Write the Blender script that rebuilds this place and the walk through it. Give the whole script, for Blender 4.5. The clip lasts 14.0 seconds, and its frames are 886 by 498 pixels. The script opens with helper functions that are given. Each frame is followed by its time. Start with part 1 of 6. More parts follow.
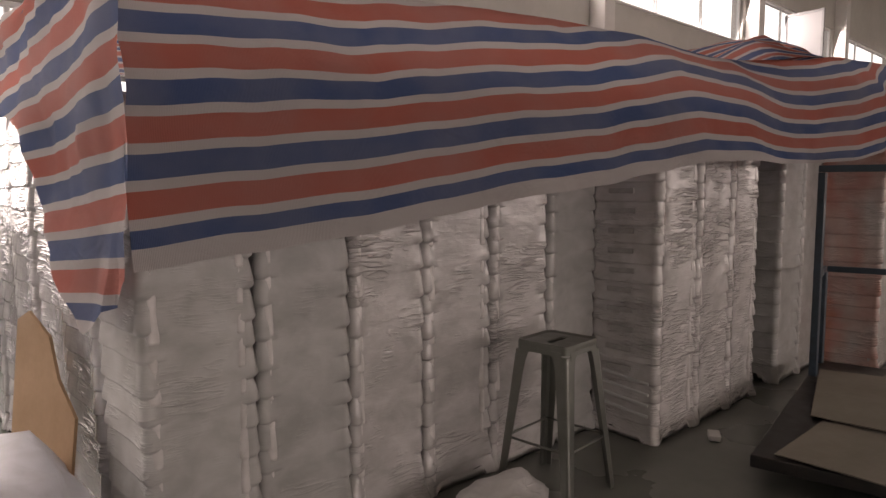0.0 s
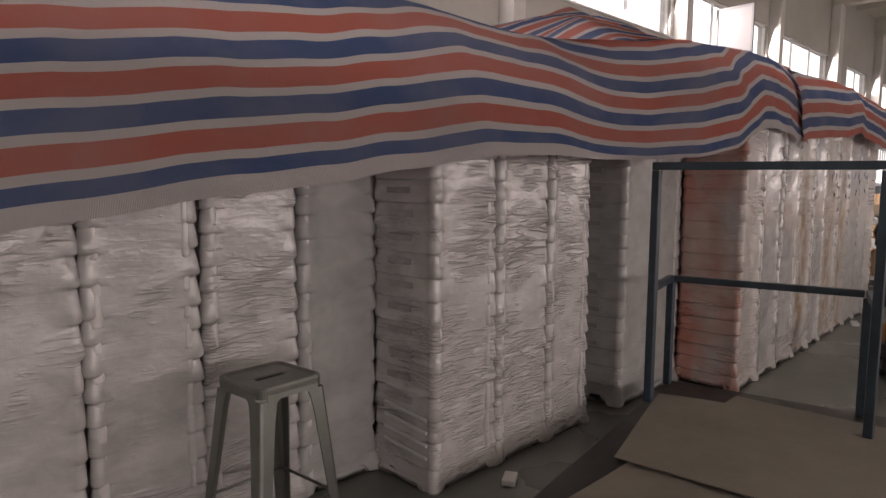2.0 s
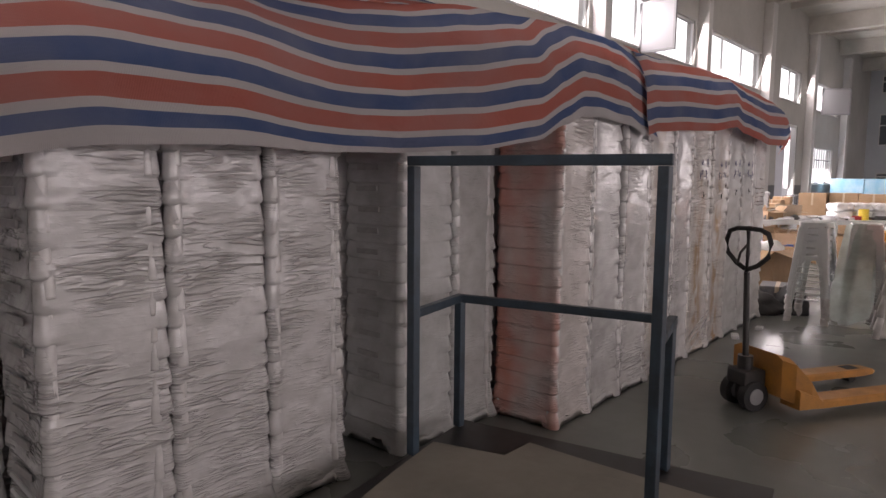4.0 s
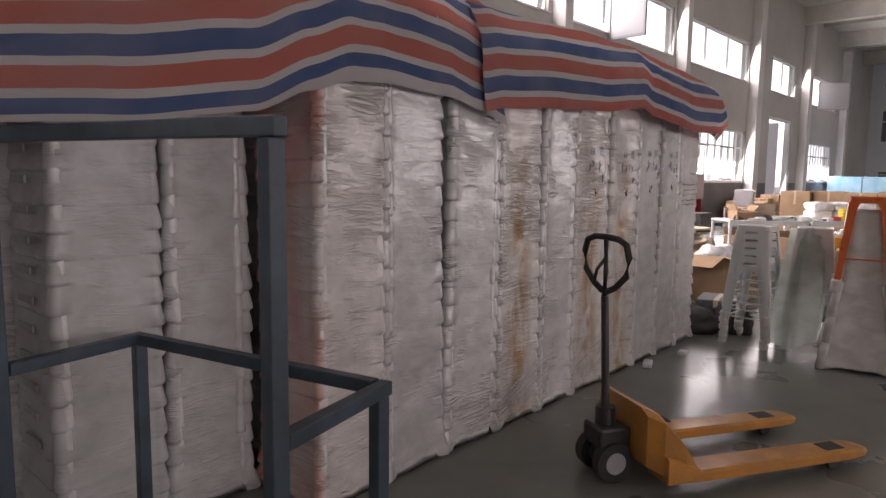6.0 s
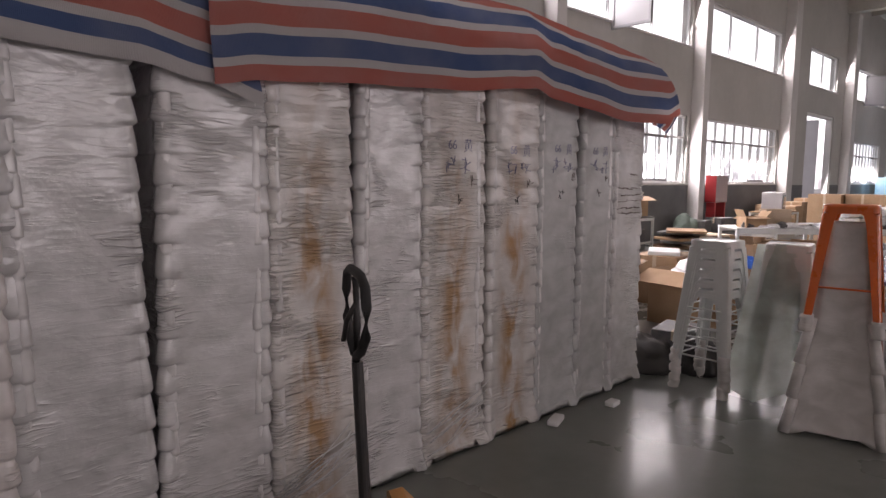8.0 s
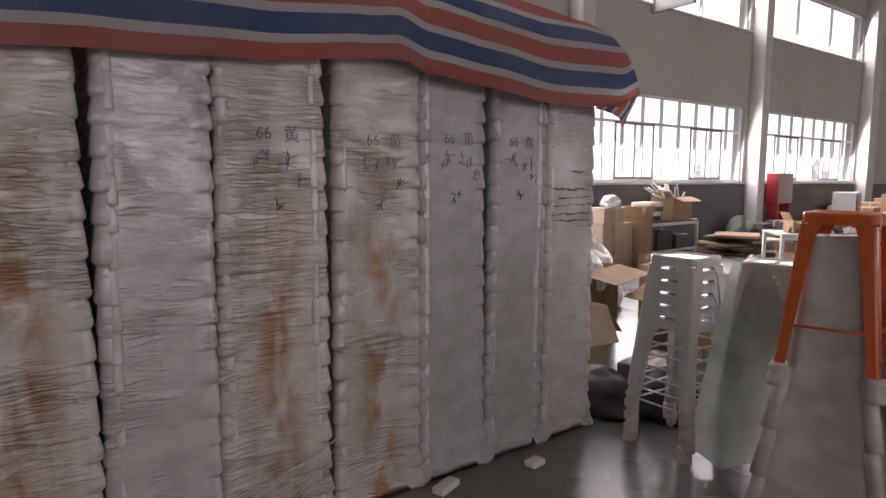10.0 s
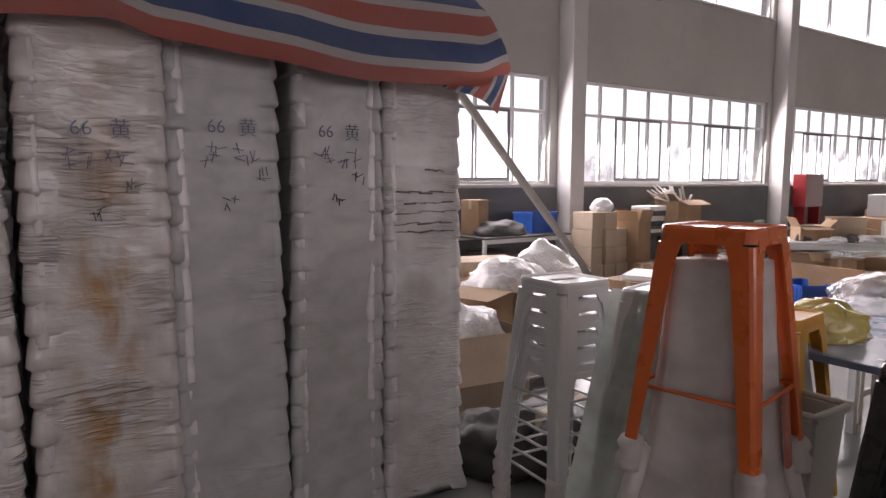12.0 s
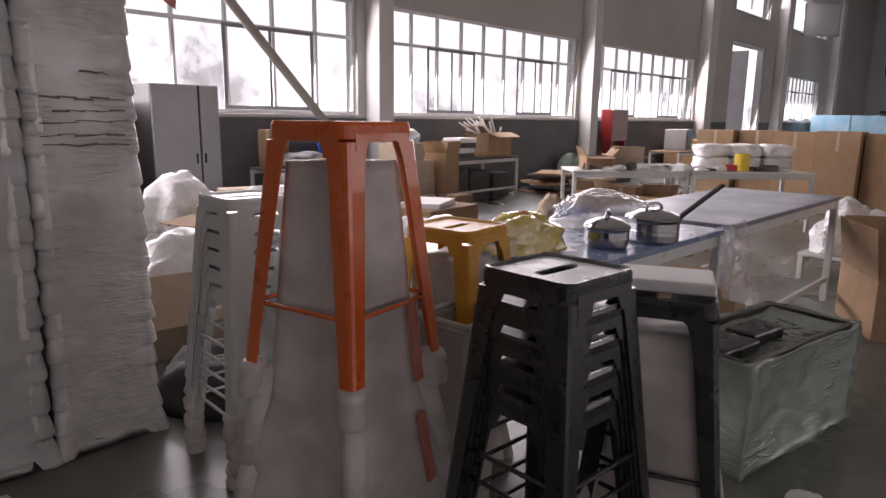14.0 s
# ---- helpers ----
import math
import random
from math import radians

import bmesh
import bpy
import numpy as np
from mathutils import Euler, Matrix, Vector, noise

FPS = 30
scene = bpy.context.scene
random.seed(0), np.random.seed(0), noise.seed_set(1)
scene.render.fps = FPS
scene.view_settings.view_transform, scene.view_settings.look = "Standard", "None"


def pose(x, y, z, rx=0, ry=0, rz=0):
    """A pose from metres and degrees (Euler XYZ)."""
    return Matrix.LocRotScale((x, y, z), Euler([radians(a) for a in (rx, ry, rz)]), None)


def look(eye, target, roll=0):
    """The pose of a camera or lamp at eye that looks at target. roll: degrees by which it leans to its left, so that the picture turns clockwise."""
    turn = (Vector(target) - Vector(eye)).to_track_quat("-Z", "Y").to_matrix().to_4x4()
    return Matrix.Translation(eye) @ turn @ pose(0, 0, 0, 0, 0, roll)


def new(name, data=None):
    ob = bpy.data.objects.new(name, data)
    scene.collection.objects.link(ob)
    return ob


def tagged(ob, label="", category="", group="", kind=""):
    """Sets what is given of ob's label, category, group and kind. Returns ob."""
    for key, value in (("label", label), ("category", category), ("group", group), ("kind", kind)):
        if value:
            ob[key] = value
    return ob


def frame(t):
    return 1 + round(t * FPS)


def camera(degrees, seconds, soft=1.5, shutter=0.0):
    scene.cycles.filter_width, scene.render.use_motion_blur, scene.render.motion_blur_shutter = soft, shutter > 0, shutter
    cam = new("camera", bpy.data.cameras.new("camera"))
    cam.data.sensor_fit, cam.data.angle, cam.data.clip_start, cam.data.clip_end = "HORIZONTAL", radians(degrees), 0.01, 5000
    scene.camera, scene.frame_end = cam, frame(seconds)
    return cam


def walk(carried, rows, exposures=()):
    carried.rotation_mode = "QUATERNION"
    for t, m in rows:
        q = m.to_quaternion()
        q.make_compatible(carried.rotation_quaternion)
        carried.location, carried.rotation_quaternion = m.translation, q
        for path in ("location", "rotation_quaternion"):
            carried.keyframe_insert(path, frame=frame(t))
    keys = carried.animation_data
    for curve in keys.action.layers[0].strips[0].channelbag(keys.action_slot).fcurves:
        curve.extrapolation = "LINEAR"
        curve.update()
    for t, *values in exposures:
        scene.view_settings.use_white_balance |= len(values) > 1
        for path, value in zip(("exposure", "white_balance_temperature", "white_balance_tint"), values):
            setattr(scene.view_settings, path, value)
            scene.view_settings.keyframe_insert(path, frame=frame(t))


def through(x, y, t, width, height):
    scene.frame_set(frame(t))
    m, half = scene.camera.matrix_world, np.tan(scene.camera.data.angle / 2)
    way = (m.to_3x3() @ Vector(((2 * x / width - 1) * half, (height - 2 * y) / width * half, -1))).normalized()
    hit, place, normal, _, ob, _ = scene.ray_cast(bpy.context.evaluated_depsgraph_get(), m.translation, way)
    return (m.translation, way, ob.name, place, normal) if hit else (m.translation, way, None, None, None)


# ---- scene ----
cam = camera(67.6, 14.0)
PATH = [
    (0, (0.352, -0.148, 1.51), (1.709, 1.309, 1.322), -0.2),
    (0.5, (0.61, -0.194, 1.517), (1.971, 1.258, 1.323), -0.1),
    (1, (0.929, -0.245, 1.51), (2.309, 1.189, 1.313), 0.1),
    (1.5, (1.257, -0.384, 1.517), (2.654, 1.033, 1.316), 0.2),
    (2, (1.598, -0.44, 1.529), (3.026, 0.945, 1.322), 0.4),
    (2.5, (1.904, -0.575, 1.53), (3.349, 0.792, 1.323), 0.4),
    (3, (2.291, -0.637, 1.532), (3.737, 0.73, 1.322), 0.3),
    (3.5, (2.642, -0.652, 1.535), (4.128, 0.67, 1.323), 0.5),
    (4, (3.034, -0.767, 1.539), (4.534, 0.539, 1.327), 0.5),
    (4.2, (3.215, -0.756, 1.568), (4.719, 0.54, 1.328), 1.0),
    (6.5, (5.148, -1.002, 1.511), (6.63, 0.323, 1.294), 0.7),
    (7, (5.578, -0.944, 1.512), (7.045, 0.398, 1.299), 0.6),
    (7.5, (5.966, -1.033, 1.518), (7.369, 0.376, 1.303), 0.6),
    (8, (6.422, -1.101, 1.529), (7.817, 0.315, 1.313), 0.6),
    (8.5, (6.806, -1.201, 1.53), (8.2, 0.217, 1.315), 0.6),
    (11, (8.502, -1.094, 1.535), (9.621, 0.549, 1.316), 0.3),
    (11.5, (8.85, -1.059, 1.53), (9.964, 0.588, 1.313), 0.3),
    (12, (9.145, -1.15, 1.524), (10.269, 0.491, 1.312), 0.2),
    (12.5, (9.346, -1.24, 1.502), (10.504, 0.376, 1.288), 0.4),
    (13, (9.595, -1.245, 1.494), (10.875, 0.276, 1.278), 0.6),
    (13.5, (9.794, -1.347, 1.464), (11.25, 0.007, 1.243), 0.6),
    (14, (9.819, -1.43, 1.401), (11.257, -0.095, 1.013), 0.7),
]
walk(cam, [(t, look(eye, target, roll)) for t, eye, target, roll in PATH], [(0, 0.1, 7600, 24), (1, 0.31, 7450, 23), (2.5, 0.27, 7050, 23), (4, 0.29, 6750, 23), (6.5, 0.21, 6700, 23), (8, 0.03, 6650, 24), (11, -0.2, 6600, 25), (12.5, -0.36, 6650, 25), (13.5, -0.52, 6600, 25), (14, -0.5, 6600, 25)])

# ---- world, light, exposure ----
scene.view_settings.exposure = 0.0
world = bpy.data.worlds.new("overcast")
scene.world = world
world.use_nodes = True
_sky = world.node_tree.nodes.new("ShaderNodeTexSky")
_sky.sky_type = "NISHITA"
_sky.sun_disc = False
_sky.sun_elevation = radians(38)
_sky.sun_rotation = radians(-25)
_sky.dust_density = 4.0
_bg = world.node_tree.nodes["Background"]
_bg.inputs["Strength"].default_value = 0.1
world.node_tree.links.new(_sky.outputs[0], _bg.inputs["Color"])


def window_light(name, x, y, z, w, h, facing, power, color=(1.0, 0.97, 0.95)):
    """Sky light that enters by one window opening; facing is -1 (into the hall from +y) or 1."""
    la = bpy.data.lights.new(name, "AREA")
    la.shape, la.size, la.size_y, la.energy, la.color = "RECTANGLE", w, h, power, color
    ob = new(name, la)
    ob.matrix_world = look((x, y, z), (x, y + facing, z - 0.25))
    return ob


LOW = [(-8.45, -2.6), (-2.0, 3.85), (4.45, 10.3), (10.9, 16.75), (17.37, 23.15), (23.75, 29.65)]
for x0, x1 in LOW:
    window_light("window_light", (x0 + x1) / 2, 6.92, 2.31, x1 - x0 - 0.1, 1.65, -1, 380 if x0 > 2.5 else 150)
window_light("window_light", 33.9, 6.9, 2.0, 2.9, 3.8, -1, 190)
window_light("window_light", 40.6, 6.92, 2.31, 4.2, 1.65, -1, 330)
window_light("clerestory_light", 17.0, 6.86, 5.57, 52.0, 1.2, -1, 1500)
# The far side is unseen: one long lamp is added to fill the stack fronts.
window_light("far_side_fill", 18.0, -16.4, 3.0, 60.0, 3.0, 1, 800, (1.0, 0.94, 0.9))

# ---- materials ----


def mat(name, base=(0.5, 0.5, 0.5), rough=0.5, metal=0.0, grain=None, bump=None, vary=0.0, coat=0.0, spec=0.5):
    """A node material. grain: (scale, other colour, amount); bump: (scale, strength); vary: brightness by object."""
    m = bpy.data.materials.new(name)
    m.use_nodes = True
    nt = m.node_tree
    b = nt.nodes["Principled BSDF"]
    b.inputs["Base Color"].default_value = (*base, 1)
    b.inputs["Roughness"].default_value = rough
    b.inputs["Metallic"].default_value = metal
    b.inputs["Coat Weight"].default_value = coat
    b.inputs["Specular IOR Level"].default_value = spec
    tc = nt.nodes.new("ShaderNodeTexCoord")
    col = None
    if grain:
        n = nt.nodes.new("ShaderNodeTexNoise")
        n.inputs["Scale"].default_value, n.inputs["Detail"].default_value = grain[0], 7
        nt.links.new(tc.outputs["Object"], n.inputs["Vector"])
        n2 = nt.nodes.new("ShaderNodeTexNoise")
        n2.inputs["Scale"].default_value, n2.inputs["Detail"].default_value = grain[0] * 9, 4
        nt.links.new(tc.outputs["Object"], n2.inputs["Vector"])
        av = nt.nodes.new("ShaderNodeMath")
        av.operation = "MULTIPLY_ADD"
        nt.links.new(n2.outputs[0], av.inputs[0])
        av.inputs[1].default_value = 0.35
        nt.links.new(n.outputs[0], av.inputs[2])
        r = nt.nodes.new("ShaderNodeMapRange")
        r.inputs[1].default_value, r.inputs[2].default_value = 0.5, 0.85
        r.inputs[4].default_value = grain[2]
        nt.links.new(av.outputs[0], r.inputs[0])
        mx = nt.nodes.new("ShaderNodeMix")
        mx.data_type = "RGBA"
        mx.inputs[6].default_value, mx.inputs[7].default_value = (*base, 1), (*grain[1], 1)
        nt.links.new(r.outputs[0], mx.inputs[0])
        col = mx.outputs[2]
        rr = nt.nodes.new("ShaderNodeMapRange")
        rr.inputs[1].default_value, rr.inputs[2].default_value = 0.3, 0.8
        rr.inputs[3].default_value, rr.inputs[4].default_value = max(rough - 0.08, 0.02), min(rough + 0.12, 1)
        nt.links.new(n.outputs[0], rr.inputs[0])
        nt.links.new(rr.outputs[0], b.inputs["Roughness"])
    if vary:
        oi = nt.nodes.new("ShaderNodeObjectInfo")
        hs = nt.nodes.new("ShaderNodeHueSaturation")
        mr = nt.nodes.new("ShaderNodeMapRange")
        mr.inputs[3].default_value, mr.inputs[4].default_value = 1 - vary, 1 + vary
        nt.links.new(oi.outputs["Random"], mr.inputs[0])
        nt.links.new(mr.outputs[0], hs.inputs["Value"])
        if col:
            nt.links.new(col, hs.inputs["Color"])
        else:
            hs.inputs["Color"].default_value = (*base, 1)
        col = hs.outputs[0]
    if col:
        nt.links.new(col, b.inputs["Base Color"])
    if bump:
        n3 = nt.nodes.new("ShaderNodeTexNoise")
        n3.inputs["Scale"].default_value, n3.inputs["Detail"].default_value = bump[0], 6
        nt.links.new(tc.outputs["Object"], n3.inputs["Vector"])
        bp = nt.nodes.new("ShaderNodeBump")
        bp.inputs["Strength"].default_value, bp.inputs["Distance"].default_value = bump[1], 0.01
        nt.links.new(n3.outputs[0], bp.inputs["Height"])
        nt.links.new(bp.outputs[0], b.inputs["Normal"])
    return m


def wrap_material(name, base, inner=None, inner_amount=0.0, rough=0.3, shine=0.75, wrinkle=0.7, through=0.0, band=0.1, side=False, crumple=False, lets_light=0.0):
    """White foam under stretch film: fine level wrinkles, slack patches and, where given, what is packed inside showing through."""
    m = mat(name, base, rough, coat=shine)
    nt = m.node_tree
    b = nt.nodes["Principled BSDF"]
    b.inputs["Coat Roughness"].default_value = 0.1
    tc = nt.nodes.new("ShaderNodeTexCoord")
    oi = nt.nodes.new("ShaderNodeObjectInfo")
    off = nt.nodes.new("ShaderNodeVectorMath")
    off.operation = "MULTIPLY_ADD"
    off.inputs[1].default_value = (7.3, 5.1, 9.7)
    nt.links.new(oi.outputs["Random"], off.inputs[0])
    nt.links.new(tc.outputs["Object"], off.inputs[2])

    def noise_tex(scale, detail, warp=0.0, turn=0.0):
        mp = nt.nodes.new("ShaderNodeMapping")
        mp.inputs["Scale"].default_value = scale
        mp.inputs["Rotation"].default_value = (0, turn, 0)
        nt.links.new(off.outputs[0], mp.inputs[0])
        n = nt.nodes.new("ShaderNodeTexNoise")
        n.inputs["Scale"].default_value, n.inputs["Detail"].default_value = 1.0, detail
        n.inputs["Distortion"].default_value = warp
        nt.links.new(mp.outputs[0], n.inputs["Vector"])
        return n.outputs[0]

    def ridge(scale, turn, sharp):
        n = noise_tex(scale, 2, 0.35, turn)
        a = nt.nodes.new("ShaderNodeMath")
        a.operation = "MULTIPLY_ADD"
        a.inputs[1].default_value, a.inputs[2].default_value = 2.0, -1.0
        nt.links.new(n, a.inputs[0])
        c = nt.nodes.new("ShaderNodeMath")
        c.operation = "ABSOLUTE"
        nt.links.new(a.outputs[0], c.inputs[0])
        d = nt.nodes.new("ShaderNodeMath")
        d.operation = "SUBTRACT"
        d.inputs[0].default_value = 1.0
        nt.links.new(c.outputs[0], d.inputs[1])
        p = nt.nodes.new("ShaderNodeMath")
        p.operation = "POWER"
        p.inputs[1].default_value = sharp
        nt.links.new(d.outputs[0], p.inputs[0])
        return p.outputs[0]

    fine = ridge((4, 4, 5), 0.4, 9.0) if crumple else ridge((4.6, 4.6, 40), 0.05, 14.0)
    slant = ridge((6, 6, 9), -0.6, 12.0) if crumple else ridge((3.0, 3.0, 17), -0.3, 14.0)
    slack = noise_tex((3.2, 3.2, 3.6), 3, 0.4)
    patch = nt.nodes.new("ShaderNodeMapRange")
    patch.inputs[1].default_value, patch.inputs[2].default_value = 0.48, 0.66
    patch.inputs[3].default_value = 0.25 if crumple else 0.04
    mood = nt.nodes.new("ShaderNodeMath")
    mood.operation = "MULTIPLY_ADD"
    mood.inputs[1].default_value, mood.inputs[2].default_value = 0.16, -0.08
    nt.links.new(oi.outputs["Random"], mood.inputs[0])
    lot = nt.nodes.new("ShaderNodeMath")
    nt.links.new(slack, lot.inputs[0])
    nt.links.new(mood.outputs[0], lot.inputs[1])
    nt.links.new(lot.outputs[0], patch.inputs[0])
    s = nt.nodes.new("ShaderNodeMath")
    nt.links.new(fine, s.inputs[0])
    nt.links.new(slant, s.inputs[1])
    s2 = nt.nodes.new("ShaderNodeMath")
    s2.operation = "MULTIPLY"
    nt.links.new(s.outputs[0], s2.inputs[0])
    nt.links.new(patch.outputs[0], s2.inputs[1])
    soft = noise_tex((7, 7, 12), 4, 0.3)
    s3 = nt.nodes.new("ShaderNodeMath")
    s3.operation = "MULTIPLY_ADD"
    s3.inputs[1].default_value = 0.7
    nt.links.new(soft, s3.inputs[0])
    nt.links.new(s2.outputs[0], s3.inputs[2])
    bp = nt.nodes.new("ShaderNodeBump")
    bp.inputs["Strength"].default_value, bp.inputs["Distance"].default_value = min(wrinkle * 1.4, 1.0), 0.012 if crumple else 0.0075
    nt.links.new(s3.outputs[0], bp.inputs["Height"])
    nt.links.new(bp.outputs[0], b.inputs["Normal"])
    nt.links.new(bp.outputs[0], b.inputs["Coat Normal"])
    tone = nt.nodes.new("ShaderNodeMix")
    tone.data_type = "RGBA"
    tone.inputs[6].default_value = (base[0] * 0.8, base[1] * 0.8, base[2] * 0.79, 1)
    tone.inputs[7].default_value = (min(base[0] * 1.12, 0.9), min(base[1] * 1.12, 0.9), min(base[2] * 1.13, 0.9), 1)
    grain = noise_tex((6, 6, 9), 6, 0.4)
    gr = nt.nodes.new("ShaderNodeMapRange")
    gr.inputs[1].default_value, gr.inputs[2].default_value = 0.3, 0.7
    nt.links.new(grain, gr.inputs[0])
    nt.links.new(gr.outputs[0], tone.inputs[0])
    hs = nt.nodes.new("ShaderNodeHueSaturation")
    vr = nt.nodes.new("ShaderNodeMapRange")
    vr.inputs[3].default_value, vr.inputs[4].default_value = 0.88, 1.1
    nt.links.new(oi.outputs["Random"], vr.inputs[0])
    nt.links.new(vr.outputs[0], hs.inputs["Value"])
    nt.links.new(tone.outputs[2], hs.inputs["Color"])
    last = hs.outputs[0]
    if inner:
        sp = nt.nodes.new("ShaderNodeSeparateXYZ")
        nt.links.new(tc.outputs["Object"], sp.inputs[0])
        ab = nt.nodes.new("ShaderNodeMath")
        ab.operation = "ABSOLUTE"
        nt.links.new(sp.outputs[0], ab.inputs[0])
        mr = nt.nodes.new("ShaderNodeMapRange")
        mr.inputs[1].default_value, mr.inputs[2].default_value = band, band * 0.2
        if side:
            mr.inputs[1].default_value, mr.inputs[2].default_value = -0.185, -0.215
        nt.links.new(sp.outputs[0] if side else ab.outputs[0], mr.inputs[0])
        blot = noise_tex((3, 3, 1.5), 2, 0.2) if side else noise_tex((9, 9, 4.5), 7, 0.35)
        br = nt.nodes.new("ShaderNodeMapRange")
        br.inputs[1].default_value, br.inputs[2].default_value = (0.3, 0.6) if side else (0.40, 0.6)
        nt.links.new(blot, br.inputs[0])
        mu = nt.nodes.new("ShaderNodeMath")
        mu.operation = "MULTIPLY"
        nt.links.new(mr.outputs[0], mu.inputs[0])
        nt.links.new(br.outputs[0], mu.inputs[1])
        mu2 = nt.nodes.new("ShaderNodeMath")
        mu2.operation = "MULTIPLY"
        mu2.inputs[1].default_value = inner_amount
        nt.links.new(mu.outputs[0], mu2.inputs[0])
        if not side:
            up = nt.nodes.new("ShaderNodeMapRange")
            up.inputs[1].default_value, up.inputs[2].default_value, up.inputs[3].default_value = 1.75, 1.2, 0.25
            nt.links.new(sp.outputs[2], up.inputs[0])
            mu3 = nt.nodes.new("ShaderNodeMath")
            mu3.operation = "MULTIPLY"
            nt.links.new(mu2.outputs[0], mu3.inputs[0])
            nt.links.new(up.outputs[0], mu3.inputs[1])
            mu2 = mu3
        mi = nt.nodes.new("ShaderNodeMix")
        mi.data_type = "RGBA"
        nt.links.new(mu2.outputs[0], mi.inputs[0])
        nt.links.new(last, mi.inputs[6])
        mi.inputs[7].default_value = (*inner, 1)
        last = mi.outputs[2]
    nt.links.new(last, b.inputs["Base Color"])
    if lets_light:
        tl = nt.nodes.new("ShaderNodeBsdfTranslucent")
        nt.links.new(last, tl.inputs["Color"])
        mt = nt.nodes.new("ShaderNodeMixShader")
        mt.inputs[0].default_value = lets_light
        nt.links.new(b.outputs[0], mt.inputs[1])
        nt.links.new(tl.outputs[0], mt.inputs[2])
        nt.links.new(mt.outputs[0], nt.nodes["Material Output"].inputs[0])
        b = mt
    if through:
        out = nt.nodes["Material Output"]
        tr = nt.nodes.new("ShaderNodeBsdfTransparent")
        ms = nt.nodes.new("ShaderNodeMixShader")
        ms.inputs[0].default_value = through
        nt.links.new(b.outputs[0], ms.inputs[1])
        nt.links.new(tr.outputs[0], ms.inputs[2])
        nt.links.new(ms.outputs[0], out.inputs[0])
    return m


def tarp_material():
    """Woven red, white and blue sheeting; stripes run along the sheet."""
    m = mat("striped_tarp", (0.7, 0.7, 0.7), 0.7, spec=0.06)
    nt = m.node_tree
    b = nt.nodes["Principled BSDF"]
    uv = nt.nodes.new("ShaderNodeUVMap")
    uv.uv_map = "sheet"
    sp = nt.nodes.new("ShaderNodeSeparateXYZ")
    nt.links.new(uv.outputs[0], sp.inputs[0])
    wob = nt.nodes.new("ShaderNodeTexNoise")
    wob.inputs["Scale"].default_value, wob.inputs["Detail"].default_value = 1.6, 3
    nt.links.new(uv.outputs[0], wob.inputs["Vector"])
    w = nt.nodes.new("ShaderNodeMath")
    w.operation = "MULTIPLY_ADD"
    nt.links.new(wob.outputs[0], w.inputs[0])
    w.inputs[1].default_value = 0.022
    nt.links.new(sp.outputs[1], w.inputs[2])
    q = nt.nodes.new("ShaderNodeMath")
    q.operation = "SUBTRACT"
    nt.links.new(w.outputs[0], q.inputs[0])
    q.inputs[1].default_value = 0.1
    d = nt.nodes.new("ShaderNodeMath")
    d.operation = "DIVIDE"
    nt.links.new(q.outputs[0], d.inputs[0])
    d.inputs[1].default_value = 0.25
    f = nt.nodes.new("ShaderNodeMath")
    f.operation = "FLOORED_MODULO"
    nt.links.new(d.outputs[0], f.inputs[0])
    f.inputs[1].default_value = 1.0
    ramp = nt.nodes.new("ShaderNodeValToRGB")
    ramp.color_ramp.interpolation = "CONSTANT"
    white, red, blue = (0.51, 0.49, 0.49, 1), (0.45, 0.145, 0.115, 1), (0.075, 0.115, 0.235, 1)
    e = ramp.color_ramp.elements
    e[0].position, e[0].color = 0.0, blue
    e[1].position, e[1].color = 0.34, white
    for p, c in ((0.49, red), (0.85, white)):
        x = e.new(p)
        x.color = c
    nt.links.new(f.outputs[0], ramp.inputs[0])
    hem = nt.nodes.new("ShaderNodeMath")
    hem.operation = "LESS_THAN"
    nt.links.new(q.outputs[0], hem.inputs[0])
    hem.inputs[1].default_value = 0.024
    mx = nt.nodes.new("ShaderNodeMix")
    mx.data_type = "RGBA"
    nt.links.new(hem.outputs[0], mx.inputs[0])
    nt.links.new(ramp.outputs[0], mx.inputs[6])
    mx.inputs[7].default_value = white
    fade = nt.nodes.new("ShaderNodeTexNoise")
    fade.inputs["Scale"].default_value, fade.inputs["Detail"].default_value = 2.2, 6
    nt.links.new(uv.outputs[0], fade.inputs["Vector"])
    fr = nt.nodes.new("ShaderNodeMapRange")
    fr.inputs[1].default_value, fr.inputs[2].default_value, fr.inputs[4].default_value = 0.38, 0.8, 0.36
    nt.links.new(fade.outputs[0], fr.inputs[0])
    dust = nt.nodes.new("ShaderNodeMix")
    dust.data_type = "RGBA"
    nt.links.new(fr.outputs[0], dust.inputs[0])
    nt.links.new(mx.outputs[2], dust.inputs[6])
    dust.inputs[7].default_value = (0.34, 0.32, 0.32, 1)
    nt.links.new(dust.outputs[2], b.inputs["Base Color"])
    weave = nt.nodes.new("ShaderNodeTexWave")
    weave.inputs["Scale"].default_value = 60
    weave.inputs["Distortion"].default_value = 1.5
    nt.links.new(uv.outputs[0], weave.inputs["Vector"])
    crease = nt.nodes.new("ShaderNodeTexNoise")
    crease.inputs["Scale"].default_value, crease.inputs["Detail"].default_value = 7, 5
    crease.inputs["Distortion"].default_value = 0.6
    nt.links.new(uv.outputs[0], crease.inputs["Vector"])
    hsum = nt.nodes.new("ShaderNodeMath")
    hsum.operation = "MULTIPLY_ADD"
    nt.links.new(weave.outputs[0], hsum.inputs[0])
    hsum.inputs[1].default_value = 0.05
    nt.links.new(crease.outputs[0], hsum.inputs[2])
    bp = nt.nodes.new("ShaderNodeBump")
